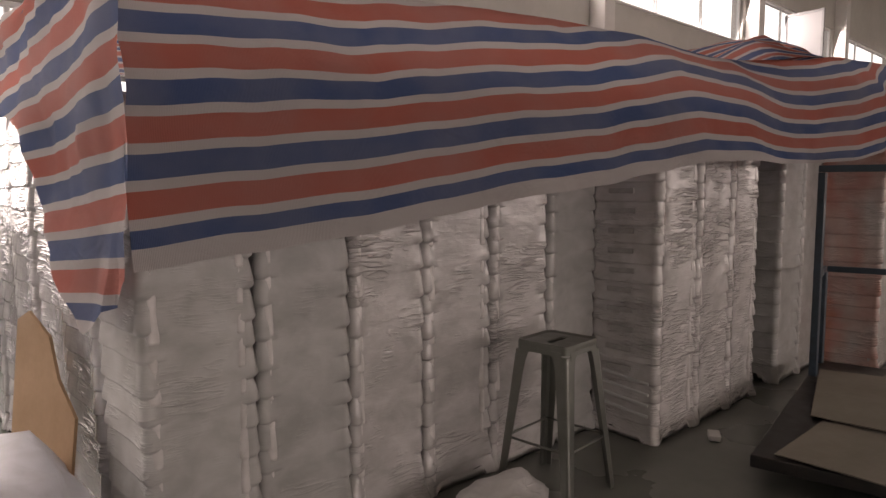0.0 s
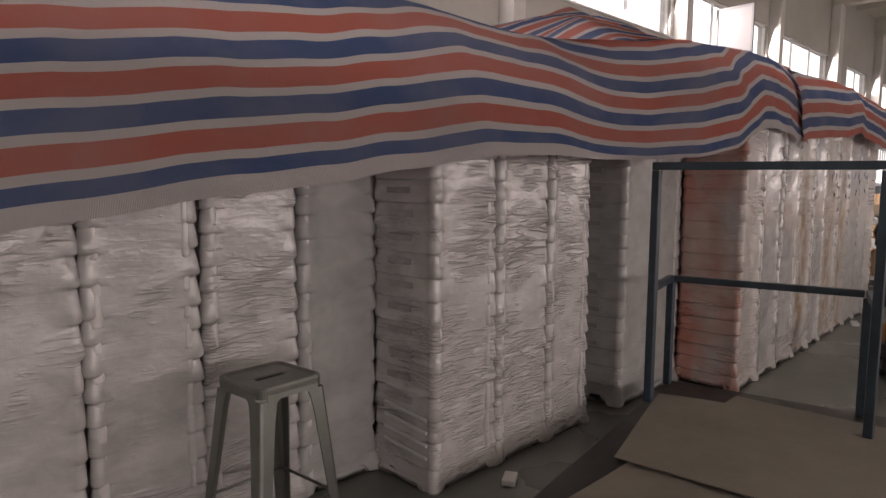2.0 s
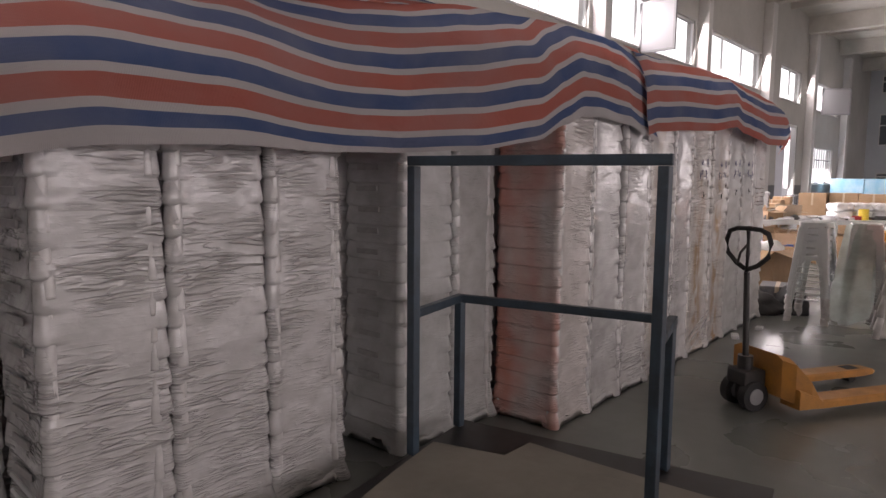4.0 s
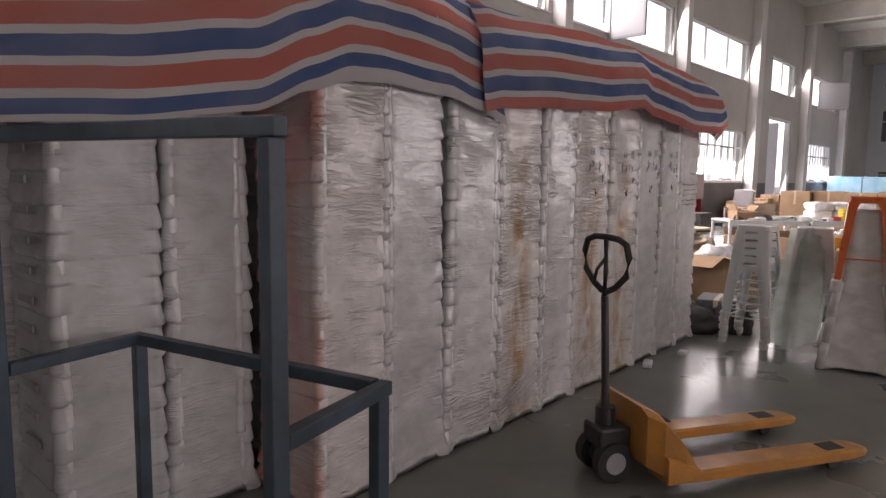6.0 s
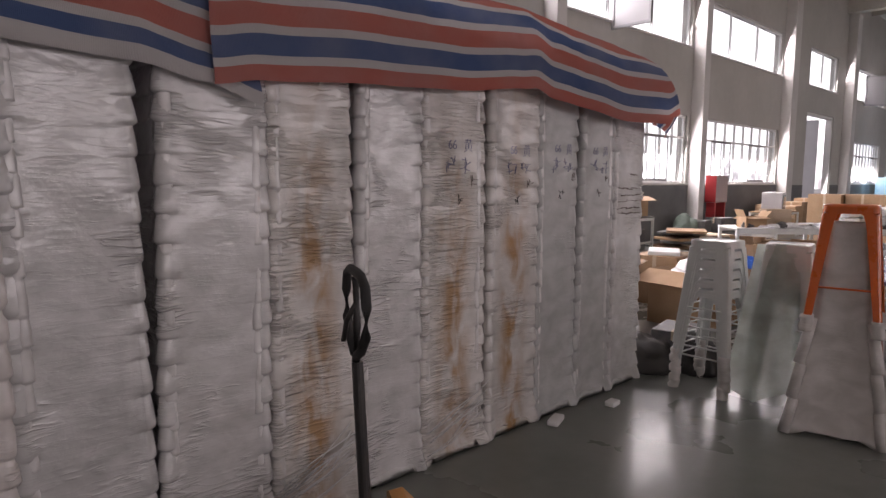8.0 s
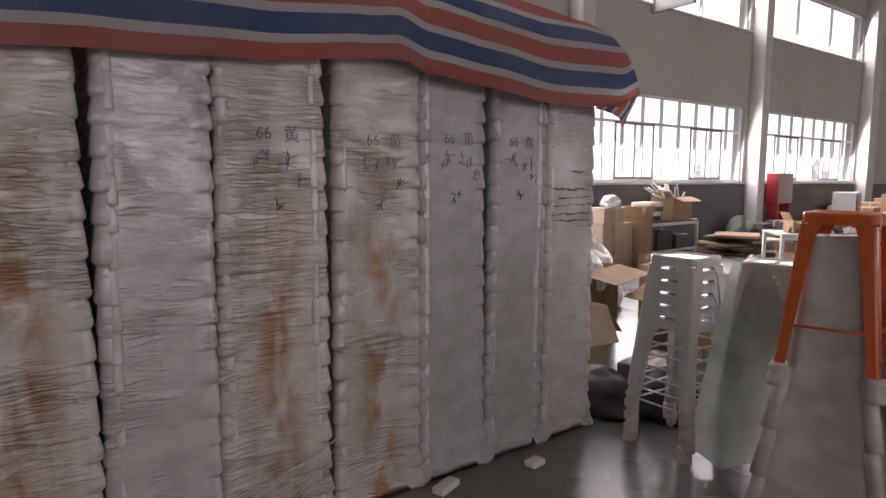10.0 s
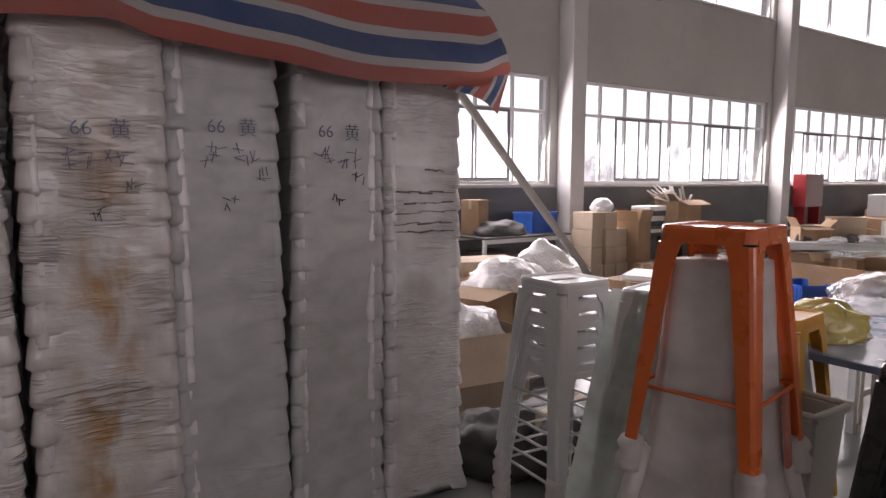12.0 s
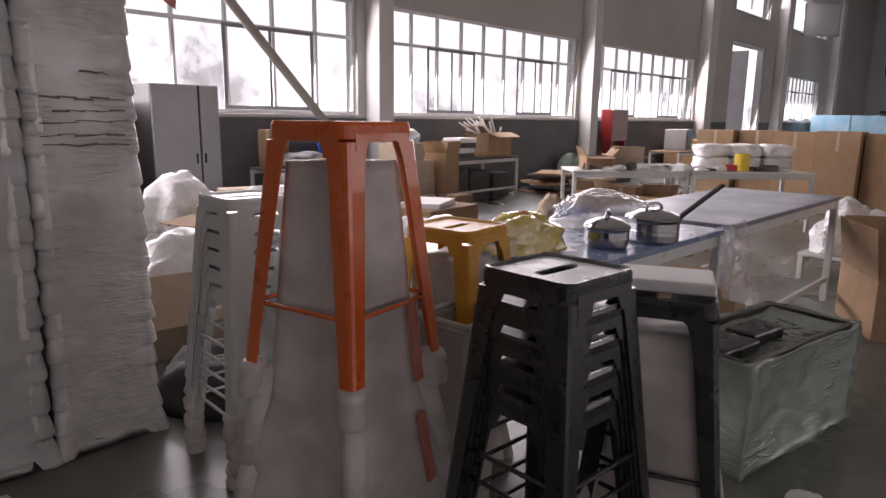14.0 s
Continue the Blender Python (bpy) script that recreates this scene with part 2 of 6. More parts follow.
    bp.inputs["Strength"].default_value, bp.inputs["Distance"].default_value = 0.6, 0.028
    nt.links.new(hsum.outputs[0], bp.inputs["Height"])
    nt.links.new(bp.outputs[0], b.inputs["Normal"])
    tl = nt.nodes.new("ShaderNodeBsdfTranslucent")
    nt.links.new(dust.outputs[2], tl.inputs["Color"])
    ms = nt.nodes.new("ShaderNodeMixShader")
    ms.inputs[0].default_value = 0.3
    nt.links.new(b.outputs[0], ms.inputs[1])
    nt.links.new(tl.outputs[0], ms.inputs[2])
    nt.links.new(ms.outputs[0], nt.nodes["Material Output"].inputs[0])
    return m


def glow_material(name, color, strength, spots=None):
    m = bpy.data.materials.new(name)
    m.use_nodes = True
    nt = m.node_tree
    nt.nodes.remove(nt.nodes["Principled BSDF"])
    em = nt.nodes.new("ShaderNodeEmission")
    em.inputs["Color"].default_value = (*color, 1)
    em.inputs["Strength"].default_value = strength
    if spots:
        tc = nt.nodes.new("ShaderNodeTexCoord")
        n = nt.nodes.new("ShaderNodeTexNoise")
        n.inputs["Scale"].default_value, n.inputs["Detail"].default_value = 0.16, 9
        n.inputs["Roughness"].default_value = 0.72
        nt.links.new(tc.outputs["Object"], n.inputs["Vector"])
        sp = nt.nodes.new("ShaderNodeSeparateXYZ")
        nt.links.new(tc.outputs["Object"], sp.inputs[0])
        h = nt.nodes.new("ShaderNodeMapRange")
        h.inputs[1].default_value, h.inputs[2].default_value = 9.0, 1.0
        h.inputs[3].default_value, h.inputs[4].default_value = -0.12, 0.06
        nt.links.new(sp.outputs[2], h.inputs[0])
        a = nt.nodes.new("ShaderNodeMath")
        nt.links.new(n.outputs[0], a.inputs[0])
        nt.links.new(h.outputs[0], a.inputs[1])
        r = nt.nodes.new("ShaderNodeMapRange")
        r.inputs[1].default_value, r.inputs[2].default_value = 0.5, 0.62
        nt.links.new(a.outputs[0], r.inputs[0])
        mx = nt.nodes.new("ShaderNodeMix")
        mx.data_type = "RGBA"
        nt.links.new(r.outputs[0], mx.inputs[0])
        mx.inputs[6].default_value, mx.inputs[7].default_value = (*color, 1), (*spots, 1)
        nt.links.new(mx.outputs[2], em.inputs["Color"])
    nt.links.new(em.outputs[0], nt.nodes["Material Output"].inputs[0])
    return m


def pane_material():
    m = bpy.data.materials.new("window_glass")
    m.use_nodes = True
    nt = m.node_tree
    nt.nodes.remove(nt.nodes["Principled BSDF"])
    tr, gl, ms = (nt.nodes.new(k) for k in ("ShaderNodeBsdfTransparent", "ShaderNodeBsdfGlossy", "ShaderNodeMixShader"))
    gl.inputs["Roughness"].default_value = 0.05
    tr.inputs["Color"].default_value = (0.93, 0.95, 0.95, 1)
    ms.inputs[0].default_value = 0.05
    nt.links.new(tr.outputs[0], ms.inputs[1])
    nt.links.new(gl.outputs[0], ms.inputs[2])
    nt.links.new(ms.outputs[0], nt.nodes["Material Output"].inputs[0])
    return m


M_WRAP = wrap_material("foam_wrap", (0.575, 0.565, 0.56), rough=0.24, shine=1.0, wrinkle=0.75)
M_WRAP_DULL = wrap_material("dull_foam_wrap", (0.49, 0.495, 0.485), rough=0.42, shine=0.22, wrinkle=0.3)
M_WRAP_AMBER = wrap_material("amber_foam_wrap", (0.58, 0.555, 0.53), (0.33, 0.17, 0.045), 0.9, band=0.15)
M_WRAP_ORANGE = wrap_material("orange_foam_wrap", (0.57, 0.53, 0.51), (0.55, 0.12, 0.05), 0.7, side=True)
M_WRAP_BRIGHT = wrap_material("glossy_film_wrap", (0.62, 0.62, 0.63), rough=0.2, shine=1.0, wrinkle=1.0)
M_WRAP_SOFT = wrap_material("soft_foam_wrap", (0.54, 0.535, 0.525), rough=0.36, shine=0.5, wrinkle=0.45)
# Paler than the wraps: the corner highlight is put into the colour.
M_TUBE = wrap_material("highlit_foam_tube", (0.66, 0.645, 0.635), rough=0.3, shine=0.8, wrinkle=0.1)
M_FOAM = wrap_material("foam_sheet", (0.60, 0.57, 0.55), rough=0.55, shine=0.0, wrinkle=0.12)
M_FOAM_PALE = wrap_material("pale_foam_sheet", (0.72, 0.80, 0.75), rough=0.4, shine=0.3, wrinkle=0.1, through=0.15, lets_light=0.5)
M_FILM_GREEN = wrap_material("green_film", base=(0.34, 0.42, 0.375), rough=0.25, shine=1.0, wrinkle=1.0, through=0.15)
M_FILM_CLEAR = wrap_material("clear_film", crumple=True, base=(0.62, 0.63, 0.66), rough=0.25, shine=0.8, wrinkle=0.8, through=0.55)
M_FILM_YELLOW = wrap_material("yellow_film", crumple=True, base=(0.62, 0.50, 0.06), rough=0.25, shine=0.6, wrinkle=0.8, through=0.2)
M_BAG = wrap_material("white_plastic_bag", crumple=True, base=(0.80, 0.80, 0.82), rough=0.35, shine=0.3, wrinkle=0.8)
# Grey that paints the shade inside the stools' open slots.
M_SLOT_SHADE = mat("slot_shade", (0.36, 0.35, 0.345), 0.6, grain=(20, (0.46, 0.45, 0.44), 0.8))
M_TARP = tarp_material()
M_FLOOR = mat("painted_concrete", (0.17, 0.18, 0.165), 0.3, grain=(0.9, (0.12, 0.13, 0.118), 0.9), bump=(5, 0.16), coat=0.1)
M_WALL = mat("grey_plaster", (0.43, 0.42, 0.40), 0.85, grain=(0.5, (0.34, 0.33, 0.31), 0.6), bump=(30, 0.08))
M_DADO = mat("dark_grey_paint", (0.13, 0.135, 0.14), 0.7, grain=(0.8, (0.09, 0.09, 0.092), 0.7))
M_ROOF = mat("roof_concrete", (0.56, 0.54, 0.50), 0.9, grain=(0.35, (0.36, 0.34, 0.31), 0.7))
M_COLUMN = mat("column_paint", (0.55, 0.54, 0.53), 0.6, grain=(1.2, (0.44, 0.43, 0.42), 0.5))
M_ALU = mat("window_frame_paint", (0.68, 0.68, 0.68), 0.4)
M_ALU_DARK = mat("sash_frame_paint", (0.22, 0.22, 0.23), 0.45)
M_PANE = pane_material()
M_SKY = glow_material("bright_overcast", (1.0, 0.98, 0.99), 1.9, (0.40, 0.38, 0.39))
M_CARD = mat("cardboard", (0.36, 0.235, 0.14), 0.85, grain=(4, (0.28, 0.18, 0.10), 0.7), bump=(60, 0.1), vary=0.15)
M_CARD_PALE = mat("pale_cardboard", (0.50, 0.40, 0.30), 0.85, grain=(4, (0.40, 0.31, 0.22), 0.6), vary=0.1)
M_BOARD = mat("grey_board", (0.27, 0.25, 0.215), 0.75, grain=(2.2, (0.21, 0.195, 0.17), 0.8), bump=(40, 0.06))
M_PAPER = mat("white_paper", (0.72, 0.72, 0.72), 0.7)
M_ORANGE = mat("orange_paint", (0.68, 0.135, 0.022), 0.3, grain=(9, (0.55, 0.10, 0.02), 0.4), coat=0.4)
M_WHITE_PAINT = mat("white_paint", (0.66, 0.68, 0.67), 0.35, grain=(6, (0.55, 0.57, 0.56), 0.4), coat=0.2)
M_BLACK_PAINT = mat("black_paint", (0.018, 0.021, 0.020), 0.28, grain=(8, (0.03, 0.033, 0.032), 0.6), coat=0.25)
M_YELLOW_PAINT = mat("yellow_paint", (0.62, 0.31, 0.03), 0.4, grain=(8, (0.52, 0.25, 0.02), 0.4))
M_RAW_STEEL = mat("raw_steel", (0.24, 0.25, 0.235), 0.36, 0.75, grain=(7, (0.20, 0.21, 0.19), 0.7))
M_BLUE_STEEL = mat("blue_grey_paint", (0.045, 0.075, 0.105), 0.42, grain=(6, (0.03, 0.04, 0.05), 0.8))
M_DARK_STEEL = mat("dark_steel", (0.045, 0.045, 0.048), 0.4, 0.5, grain=(10, (0.09, 0.08, 0.07), 0.5))
M_JACK = mat("jack_orange_paint", (0.55, 0.24, 0.045), 0.42, grain=(7, (0.33, 0.16, 0.05), 0.7))
M_RUBBER = mat("black_rubber", (0.025, 0.025, 0.026), 0.7)
M_GREY_STEEL = mat("grey_sheet_steel", (0.36, 0.36, 0.37), 0.45, grain=(2, (0.30, 0.30, 0.31), 0.5))
M_TABLE_TOP = mat("steel_table_top", (0.22, 0.24, 0.29), 0.42, 0.25, grain=(3, (0.17, 0.19, 0.23), 0.6))
M_CHROME = mat("polished_steel", (0.42, 0.42, 0.44), 0.2, 1.0, grain=(9, (0.28, 0.28, 0.3), 0.5))
M_BLUE_PLASTIC = mat("blue_plastic", (0.02, 0.11, 0.45), 0.4, grain=(6, (0.015, 0.07, 0.32), 0.5))
M_PALE_BLUE = mat("pale_blue_print", (0.20, 0.45, 0.62), 0.5, grain=(3, (0.5, 0.62, 0.7), 0.5))
M_RED_LEG = mat("faded_red_paint", (0.46, 0.12, 0.07), 0.5, grain=(12, (0.5, 0.3, 0.26), 0.6))
M_RED = mat("red_paint", (0.42, 0.035, 0.04), 0.4)
M_YELLOW_PLASTIC = mat("yellow_plastic", (0.72, 0.52, 0.04), 0.4)
M_INK = mat("marker_ink", (0.15, 0.15, 0.24), 0.6)
M_INK_FADED = mat("faded_ink", (0.16, 0.13, 0.12), 0.7)
M_INK_BLACK = mat("black_ink", (0.02, 0.02, 0.02), 0.6)
M_DARK = mat("dark_clutter", (0.05, 0.05, 0.055), 0.6, grain=(9, (0.16, 0.15, 0.14), 0.6))
M_WOOD = mat("grey_pole_paint", (0.30, 0.28, 0.26), 0.6, grain=(5, (0.22, 0.20, 0.18), 0.6))
M_SCREEN = mat("black_screen", (0.012, 0.012, 0.013), 0.15)

# ---- mesh helpers ----


def part(name, bm, material, parent=None, label="", smooth=False):
    """One mesh object from a bmesh, under a thing or a part."""
    me = bpy.data.meshes.new(name)
    bmesh.ops.recalc_face_normals(bm, faces=bm.faces)
    bm.to_mesh(me)
    bm.free()
    if smooth:
        me.shade_smooth()
    for mm in material if isinstance(material, (list, tuple)) else [material]:
        me.materials.append(mm)
    ob = new(name, me)
    if parent:
        ob.parent = parent
    if label:
        ob["label"] = label
    return ob


def box(bm, a, b, bev=0.0, m=None):
    (x0, y0, z0), (x1, y1, z1) = a, b
    r = bmesh.ops.create_cube(bm, size=1.0, matrix=Matrix.Translation(((x0 + x1) / 2, (y0 + y1) / 2, (z0 + z1) / 2)) @ Matrix.Diagonal((abs(x1 - x0), abs(y1 - y0), abs(z1 - z0), 1)))
    vs = r["verts"]
    if bev:
        es = list({e for v in vs for e in v.link_edges})
        rb = bmesh.ops.bevel(bm, geom=es, offset=bev, segments=2, affect="EDGES", profile=0.5)
        vs = list({v for f in rb["faces"] for v in f.verts} | {v for v in vs if v.is_valid})
    if m is not None:
        bmesh.ops.transform(bm, matrix=m, verts=vs)
    return vs


def cyl(bm, p0, p1, r0, r1=None, seg=14):
    p0, p1 = Vector(p0), Vector(p1)
    d = p1 - p0
    m = Matrix.Translation((p0 + p1) / 2) @ d.to_track_quat("Z", "Y").to_matrix().to_4x4()
    return bmesh.ops.create_cone(bm, cap_ends=True, segments=seg, radius1=r0, radius2=r0 if r1 is None else r1, depth=d.length, matrix=m)["verts"]


def bar(bm, p0, p1, w, h, bev=0.002):
    """A square tube from p0 to p1, w across and h along its upper side."""
    p0, p1 = Vector(p0), Vector(p1)
    d = p1 - p0
    up = Vector((0, 0, 1)) if abs(d.normalized().z) < 0.95 else Vector((0, 1, 0))
    side = d.cross(up).normalized()
    up = side.cross(d).normalized()
    m = Matrix((side, d.normalized(), up)).transposed().to_4x4()
    m.translation = (p0 + p1) / 2
    return box(bm, (-w / 2, -d.length / 2, -h / 2), (w / 2, d.length / 2, h / 2), bev, m)


def loft(bm, rings, close=True, caps=True):
    vs = [[bm.verts.new(p) for p in r] for r in rings]
    n = len(vs[0])
    for a, b in zip(vs, vs[1:]):
        for i in range(n if close else n - 1):
            bm.faces.new((a[i], a[(i + 1) % n], b[(i + 1) % n], b[i]))
    if caps and close:
        bm.faces.new(vs[0][::-1])
        bm.faces.new(vs[-1])
    return vs


def tube(bm, pts, r, seg=10):
    """A round tube along a list of points."""
    pts = [Vector(p) for p in pts]
    rings = []
    for i, p in enumerate(pts):
        d = (pts[min(i + 1, len(pts) - 1)] - pts[max(i - 1, 0)]).normalized()
        q = d.to_track_quat("Z", "Y")
        rings.append([p + q @ Vector((r * math.cos(a), r * math.sin(a), 0)) for a in (2 * math.pi * k / seg for k in range(seg))])
    loft(bm, rings)


def lerp_table(table, x):
    """Smooth value at x from a short list of (x, value)."""
    if x <= table[0][0]:
        return table[0][1]
    for (a, u), (b, v) in zip(table, table[1:]):
        if x <= b:
            k = (x - a) / (b - a)
            k = k * k * (3 - 2 * k) * 0.6 + k * 0.4
            return u + (v - u) * k
    return table[-1][1]


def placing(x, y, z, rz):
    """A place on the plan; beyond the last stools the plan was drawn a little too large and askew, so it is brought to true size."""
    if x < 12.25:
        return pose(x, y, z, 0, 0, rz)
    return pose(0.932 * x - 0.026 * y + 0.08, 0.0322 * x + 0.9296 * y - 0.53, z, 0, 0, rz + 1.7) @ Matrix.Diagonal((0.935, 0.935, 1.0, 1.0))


def thing(name, x, y, z, rz, label, category, group="", kind=""):
    e = new(name)
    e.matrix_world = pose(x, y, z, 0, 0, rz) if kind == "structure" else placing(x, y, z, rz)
    return tagged(e, label, category, group, kind)


# ---- large structure ----
WALL_Y, HALL_X0, HALL_X1, HALL_Y0, ROOF = 6.88, -16.0, 52.3, -17.0, 8.75
bm = bmesh.new()
box(bm, (HALL_X0 - 0.3, HALL_Y0 - 0.3, -0.2), (HALL_X1 + 0.3, WALL_Y + 0.3, 0.0))
floor_ob = tagged(part("floor", bm, M_FLOOR), "grey-green painted concrete floor with a worn gloss", "floor", kind="structure")
bm = bmesh.new()
box(bm, (HALL_X0 - 0.3, HALL_Y0 - 0.3, ROOF), (HALL_X1 + 0.3, WALL_Y + 0.3, ROOF + 0.2))
for k in range(11):
    bx = -15.2 + 6.46 * k
    box(bm, (bx - 0.2, HALL_Y0, ROOF - 0.7), (bx + 0.2, WALL_Y - 0.01, ROOF))
    box(bm, (bx + 3.15, HALL_Y0, ROOF - 0.25), (bx + 3.3, WALL_Y - 0.01, ROOF))
for yy in (3.5, -1.0, -6.0, -11.0):
    box(bm, (HALL_X0, yy, ROOF - 0.18), (HALL_X1, yy + 0.12, ROOF - 0.003))
tagged(part("ceiling", bm, M_ROOF), "grey concrete hall ceiling with cross beams", "ceiling", kind="structure")

HIGH = LOW + [(32.38, 35.65), (38.4, 43.2)]
LOW_OPEN = LOW + [(38.4, 42.9)]
DOOR = (32.37, 35.5, 0.0, 3.98)


def wall_with_openings(name, holes, material, along, fixed, thick, lo, hi, top, bottom=0.0):
    """A wall along x (along='x') or y, pierced by (a0, a1, z0, z1) openings."""
    bm = bmesh.new()
    cuts = sorted({lo, hi, *[h[0] for h in holes], *[h[1] for h in holes]})
    for a0, a1 in zip(cuts, cuts[1:]):
        mid = (a0 + a1) / 2
        spans = sorted((h[2], h[3]) for h in holes if h[0] < mid < h[1])
        z = bottom
        for s0, s1 in spans + [(top, top)]:
            if s0 - z > 0.01:
                if along == "x":
                    box(bm, (a0, fixed, z), (a1, fixed + thick, s0))
                else:
                    box(bm, (fixed, a0, z), (fixed + thick, a1, s0))
            z = max(z, s1)
    return part(name, bm, material)


holes = [(a, b, 1.44, 3.175) for a, b in LOW_OPEN] + [(a, b, 4.92, 6.23) for a, b in HIGH] + [DOOR]
tagged(wall_with_openings("wall_north", holes, M_WALL, "x", WALL_Y, 0.28, HALL_X0, HALL_X1, ROOF), "grey plastered factory wall with two rows of windows", "wall", kind="structure")
bm = bmesh.new()
for a, b in ((HALL_X0, DOOR[0] - 0.02), (DOOR[1] + 0.02, HALL_X1)):
    box(bm, (a, WALL_Y - 0.012, 0.0), (b, WALL_Y - 0.003, 1.38))
tagged(part("dado", bm, M_DADO), "dark grey painted lower wall", "wall", kind="structure")
end_holes = [(y0, y0 + 3.9, z0, z1) for y0 in (-12.2, -7.4, -2.5, 2.35) for z0, z1 in ((1.4, 2.13), (3.8, 5.75), (7.0, 8.1))]
tagged(wall_with_openings("wall_east", end_holes, mat("pale_grey_wall", (0.62, 0.65, 0.69), 0.8, grain=(0.6, (0.52, 0.55, 0.59), 0.5)), "y", HALL_X1, 0.28, HALL_Y0, WALL_Y, ROOF), "pale grey end wall of the hall with office windows", "wall", kind="structure")
tagged(wall_with_openings("wall_west", [], M_WALL, "y", HALL_X0 - 0.28, 0.28, HALL_Y0, WALL_Y, ROOF), "plain grey wall closing the hall", "wall", kind="structure")
# Openings assumed in the unseen far wall, to match the fill lamp.
south = [(-14.0 + 8.2 * k, -8.0 + 8.2 * k, 1.5, 4.5) for k in range(8)]
tagged(wall_with_openings("wall_south", south, M_WALL, "x", HALL_Y0 - 0.28, 0.28, HALL_X0, HALL_X1, ROOF), "unseen plain grey wall with window openings added for light", "wall", kind="structure")
for pts in (((-160, 45, -2), (420, 45, -2), (420, 45, 70), (-160, 45, 70)), ((-160, -60, -2), (420, -60, -2), (420, -60, 70), (-160, -60, 70)), ((420, 8.2, -2), (420, 45, -2), (420, 45, 70), (420, 8.2, 70))):
    bm = bmesh.new()
    bm.faces.new([bm.verts.new(p) for p in pts])
    tagged(part("backdrop", bm, M_SKY), "bright overcast sky with faint bare trees", "sky", kind="structure")
# Unseen backdrop added to keep bright sky from the end windows.
bm = bmesh.new()
box(bm, (HALL_X1 + 4.0, HALL_Y0, -0.2), (HALL_X1 + 4.2, WALL_Y + 0.28, ROOF + 0.2))
tagged(part("end_backdrop", bm, mat("dim_room", (0.35, 0.38, 0.42), 0.8)), "plain backdrop added behind the end windows", "wall", kind="structure")
bm = bmesh.new()
box(bm, (-160, WALL_Y + 0.4, -0.5), (420, 45, -0.22))
tagged(part("ground", bm, mat("yard_concrete", (0.3, 0.3, 0.29), 0.9, grain=(0.3, (0.22, 0.22, 0.2), 0.6))), "pale concrete yard outside the windows", "ground", kind="structure")

for i, cx in enumerate((-15.2, -8.75, -2.3, 4.15, 10.6, 17.07, 23.45, 30.0, 36.9, 44.4)):
    bm = bmesh.new()
    w = 0.16 if cx < 29 else 0.27
    box(bm, (cx - w, WALL_Y - 0.33, 0), (cx + w, WALL_Y - 0.004, ROOF - 0.7), 0.015)
    tagged(part("column", bm, M_COLUMN), "light grey painted concrete column against the window wall", "column", "columns", "structure")


def factory_window(name, x0, x1, z0, z1, transom=None, sashes=(), n=8):
    w = thing(name, (x0 + x1) / 2, WALL_Y + 0.1, z0, 0, "white-framed factory window with many panes", "window", "windows", "structure")
    hw, h = (x1 - x0) / 2, z1 - z0
    bm = bmesh.new()
    for a, b in (((-hw, 0), (hw, 0.05)), ((-hw, h - 0.05), (hw, h)), ((-hw, 0.05), (-hw + 0.05, h - 0.05)), ((hw - 0.05, 0.05), (hw, h - 0.05))):
        box(bm, (a[0], -0.035, a[1]), (b[0], 0.035, b[1]), 0.004)
    part("window_frame", bm, M_ALU, w)
    ev = [-hw + 2 * hw * k / n for k in range(1, n)]
    for e in ev:
        bm = bmesh.new()
        box(bm, (e - 0.022, -0.03, 0.05), (e + 0.022, 0.03, h - 0.05), 0.004)
        part("mullion", bm, M_ALU, w)
    if transom:
        bm = bmesh.new()
        box(bm, (-hw + 0.05, -0.032, transom - 0.025), (hw - 0.05, 0.032, transom + 0.025), 0.004)
        part("transom", bm, M_ALU, w)
    for k in sashes:
        a, b = -hw + 2 * hw * k / n, -hw + 2 * hw * (k + 2.0) / n
        tp = transom or h
        bm = bmesh.new()
        for p, q in (((a, 0.05), (a + 0.05, tp)), ((b - 0.05, 0.05), (b, tp)), ((a + 0.05, 0.05), (b - 0.05, 0.1)), ((a + 0.05, tp - 0.05), (b - 0.05, tp)), (((a + b) / 2 - 0.02, 0.1), ((a + b) / 2 + 0.02, tp - 0.05))):
            box(bm, (p[0], -0.05, p[1]), (q[0], -0.036, q[1]), 0.003)
        part("sash", bm, M_ALU_DARK, w, "dark-framed sliding sash")
    xs = [-hw] + ev + [hw]
    zs = [0.05, transom, h - 0.05] if transom else [0.05, h - 0.05]
    for a, b in zip(xs, xs[1:]):
        for c, d in zip(zs, zs[1:]):
            bm = bmesh.new()
            box(bm, (a + 0.022, -0.003, c + 0.02), (b - 0.022, 0.003, d - 0.02))
            p = part("pane", bm, M_PANE, w)
            p.visible_shadow = False
    bm = bmesh.new()
    box(bm, (-hw - 0.05, -0.16, -0.045), (hw + 0.05, -0.104, -0.004), 0.008)
    part("window_sill", bm, M_COLUMN, w)
    return w


for i, (a, b) in enumerate(LOW_OPEN):
    factory_window("window_%d" % (i + 1), a, b, 1.44, 3.175, 1.17, ((1.55, 5.6) if i > 3 else (1.2, 4.9)), 9 if i > 3 else 8)
for i, (a, b) in enumerate(HIGH):
    factory_window("window_%d" % (i + 11), a, b, 4.92, 6.23, None, (), 3 if b - a > 5 else 2)


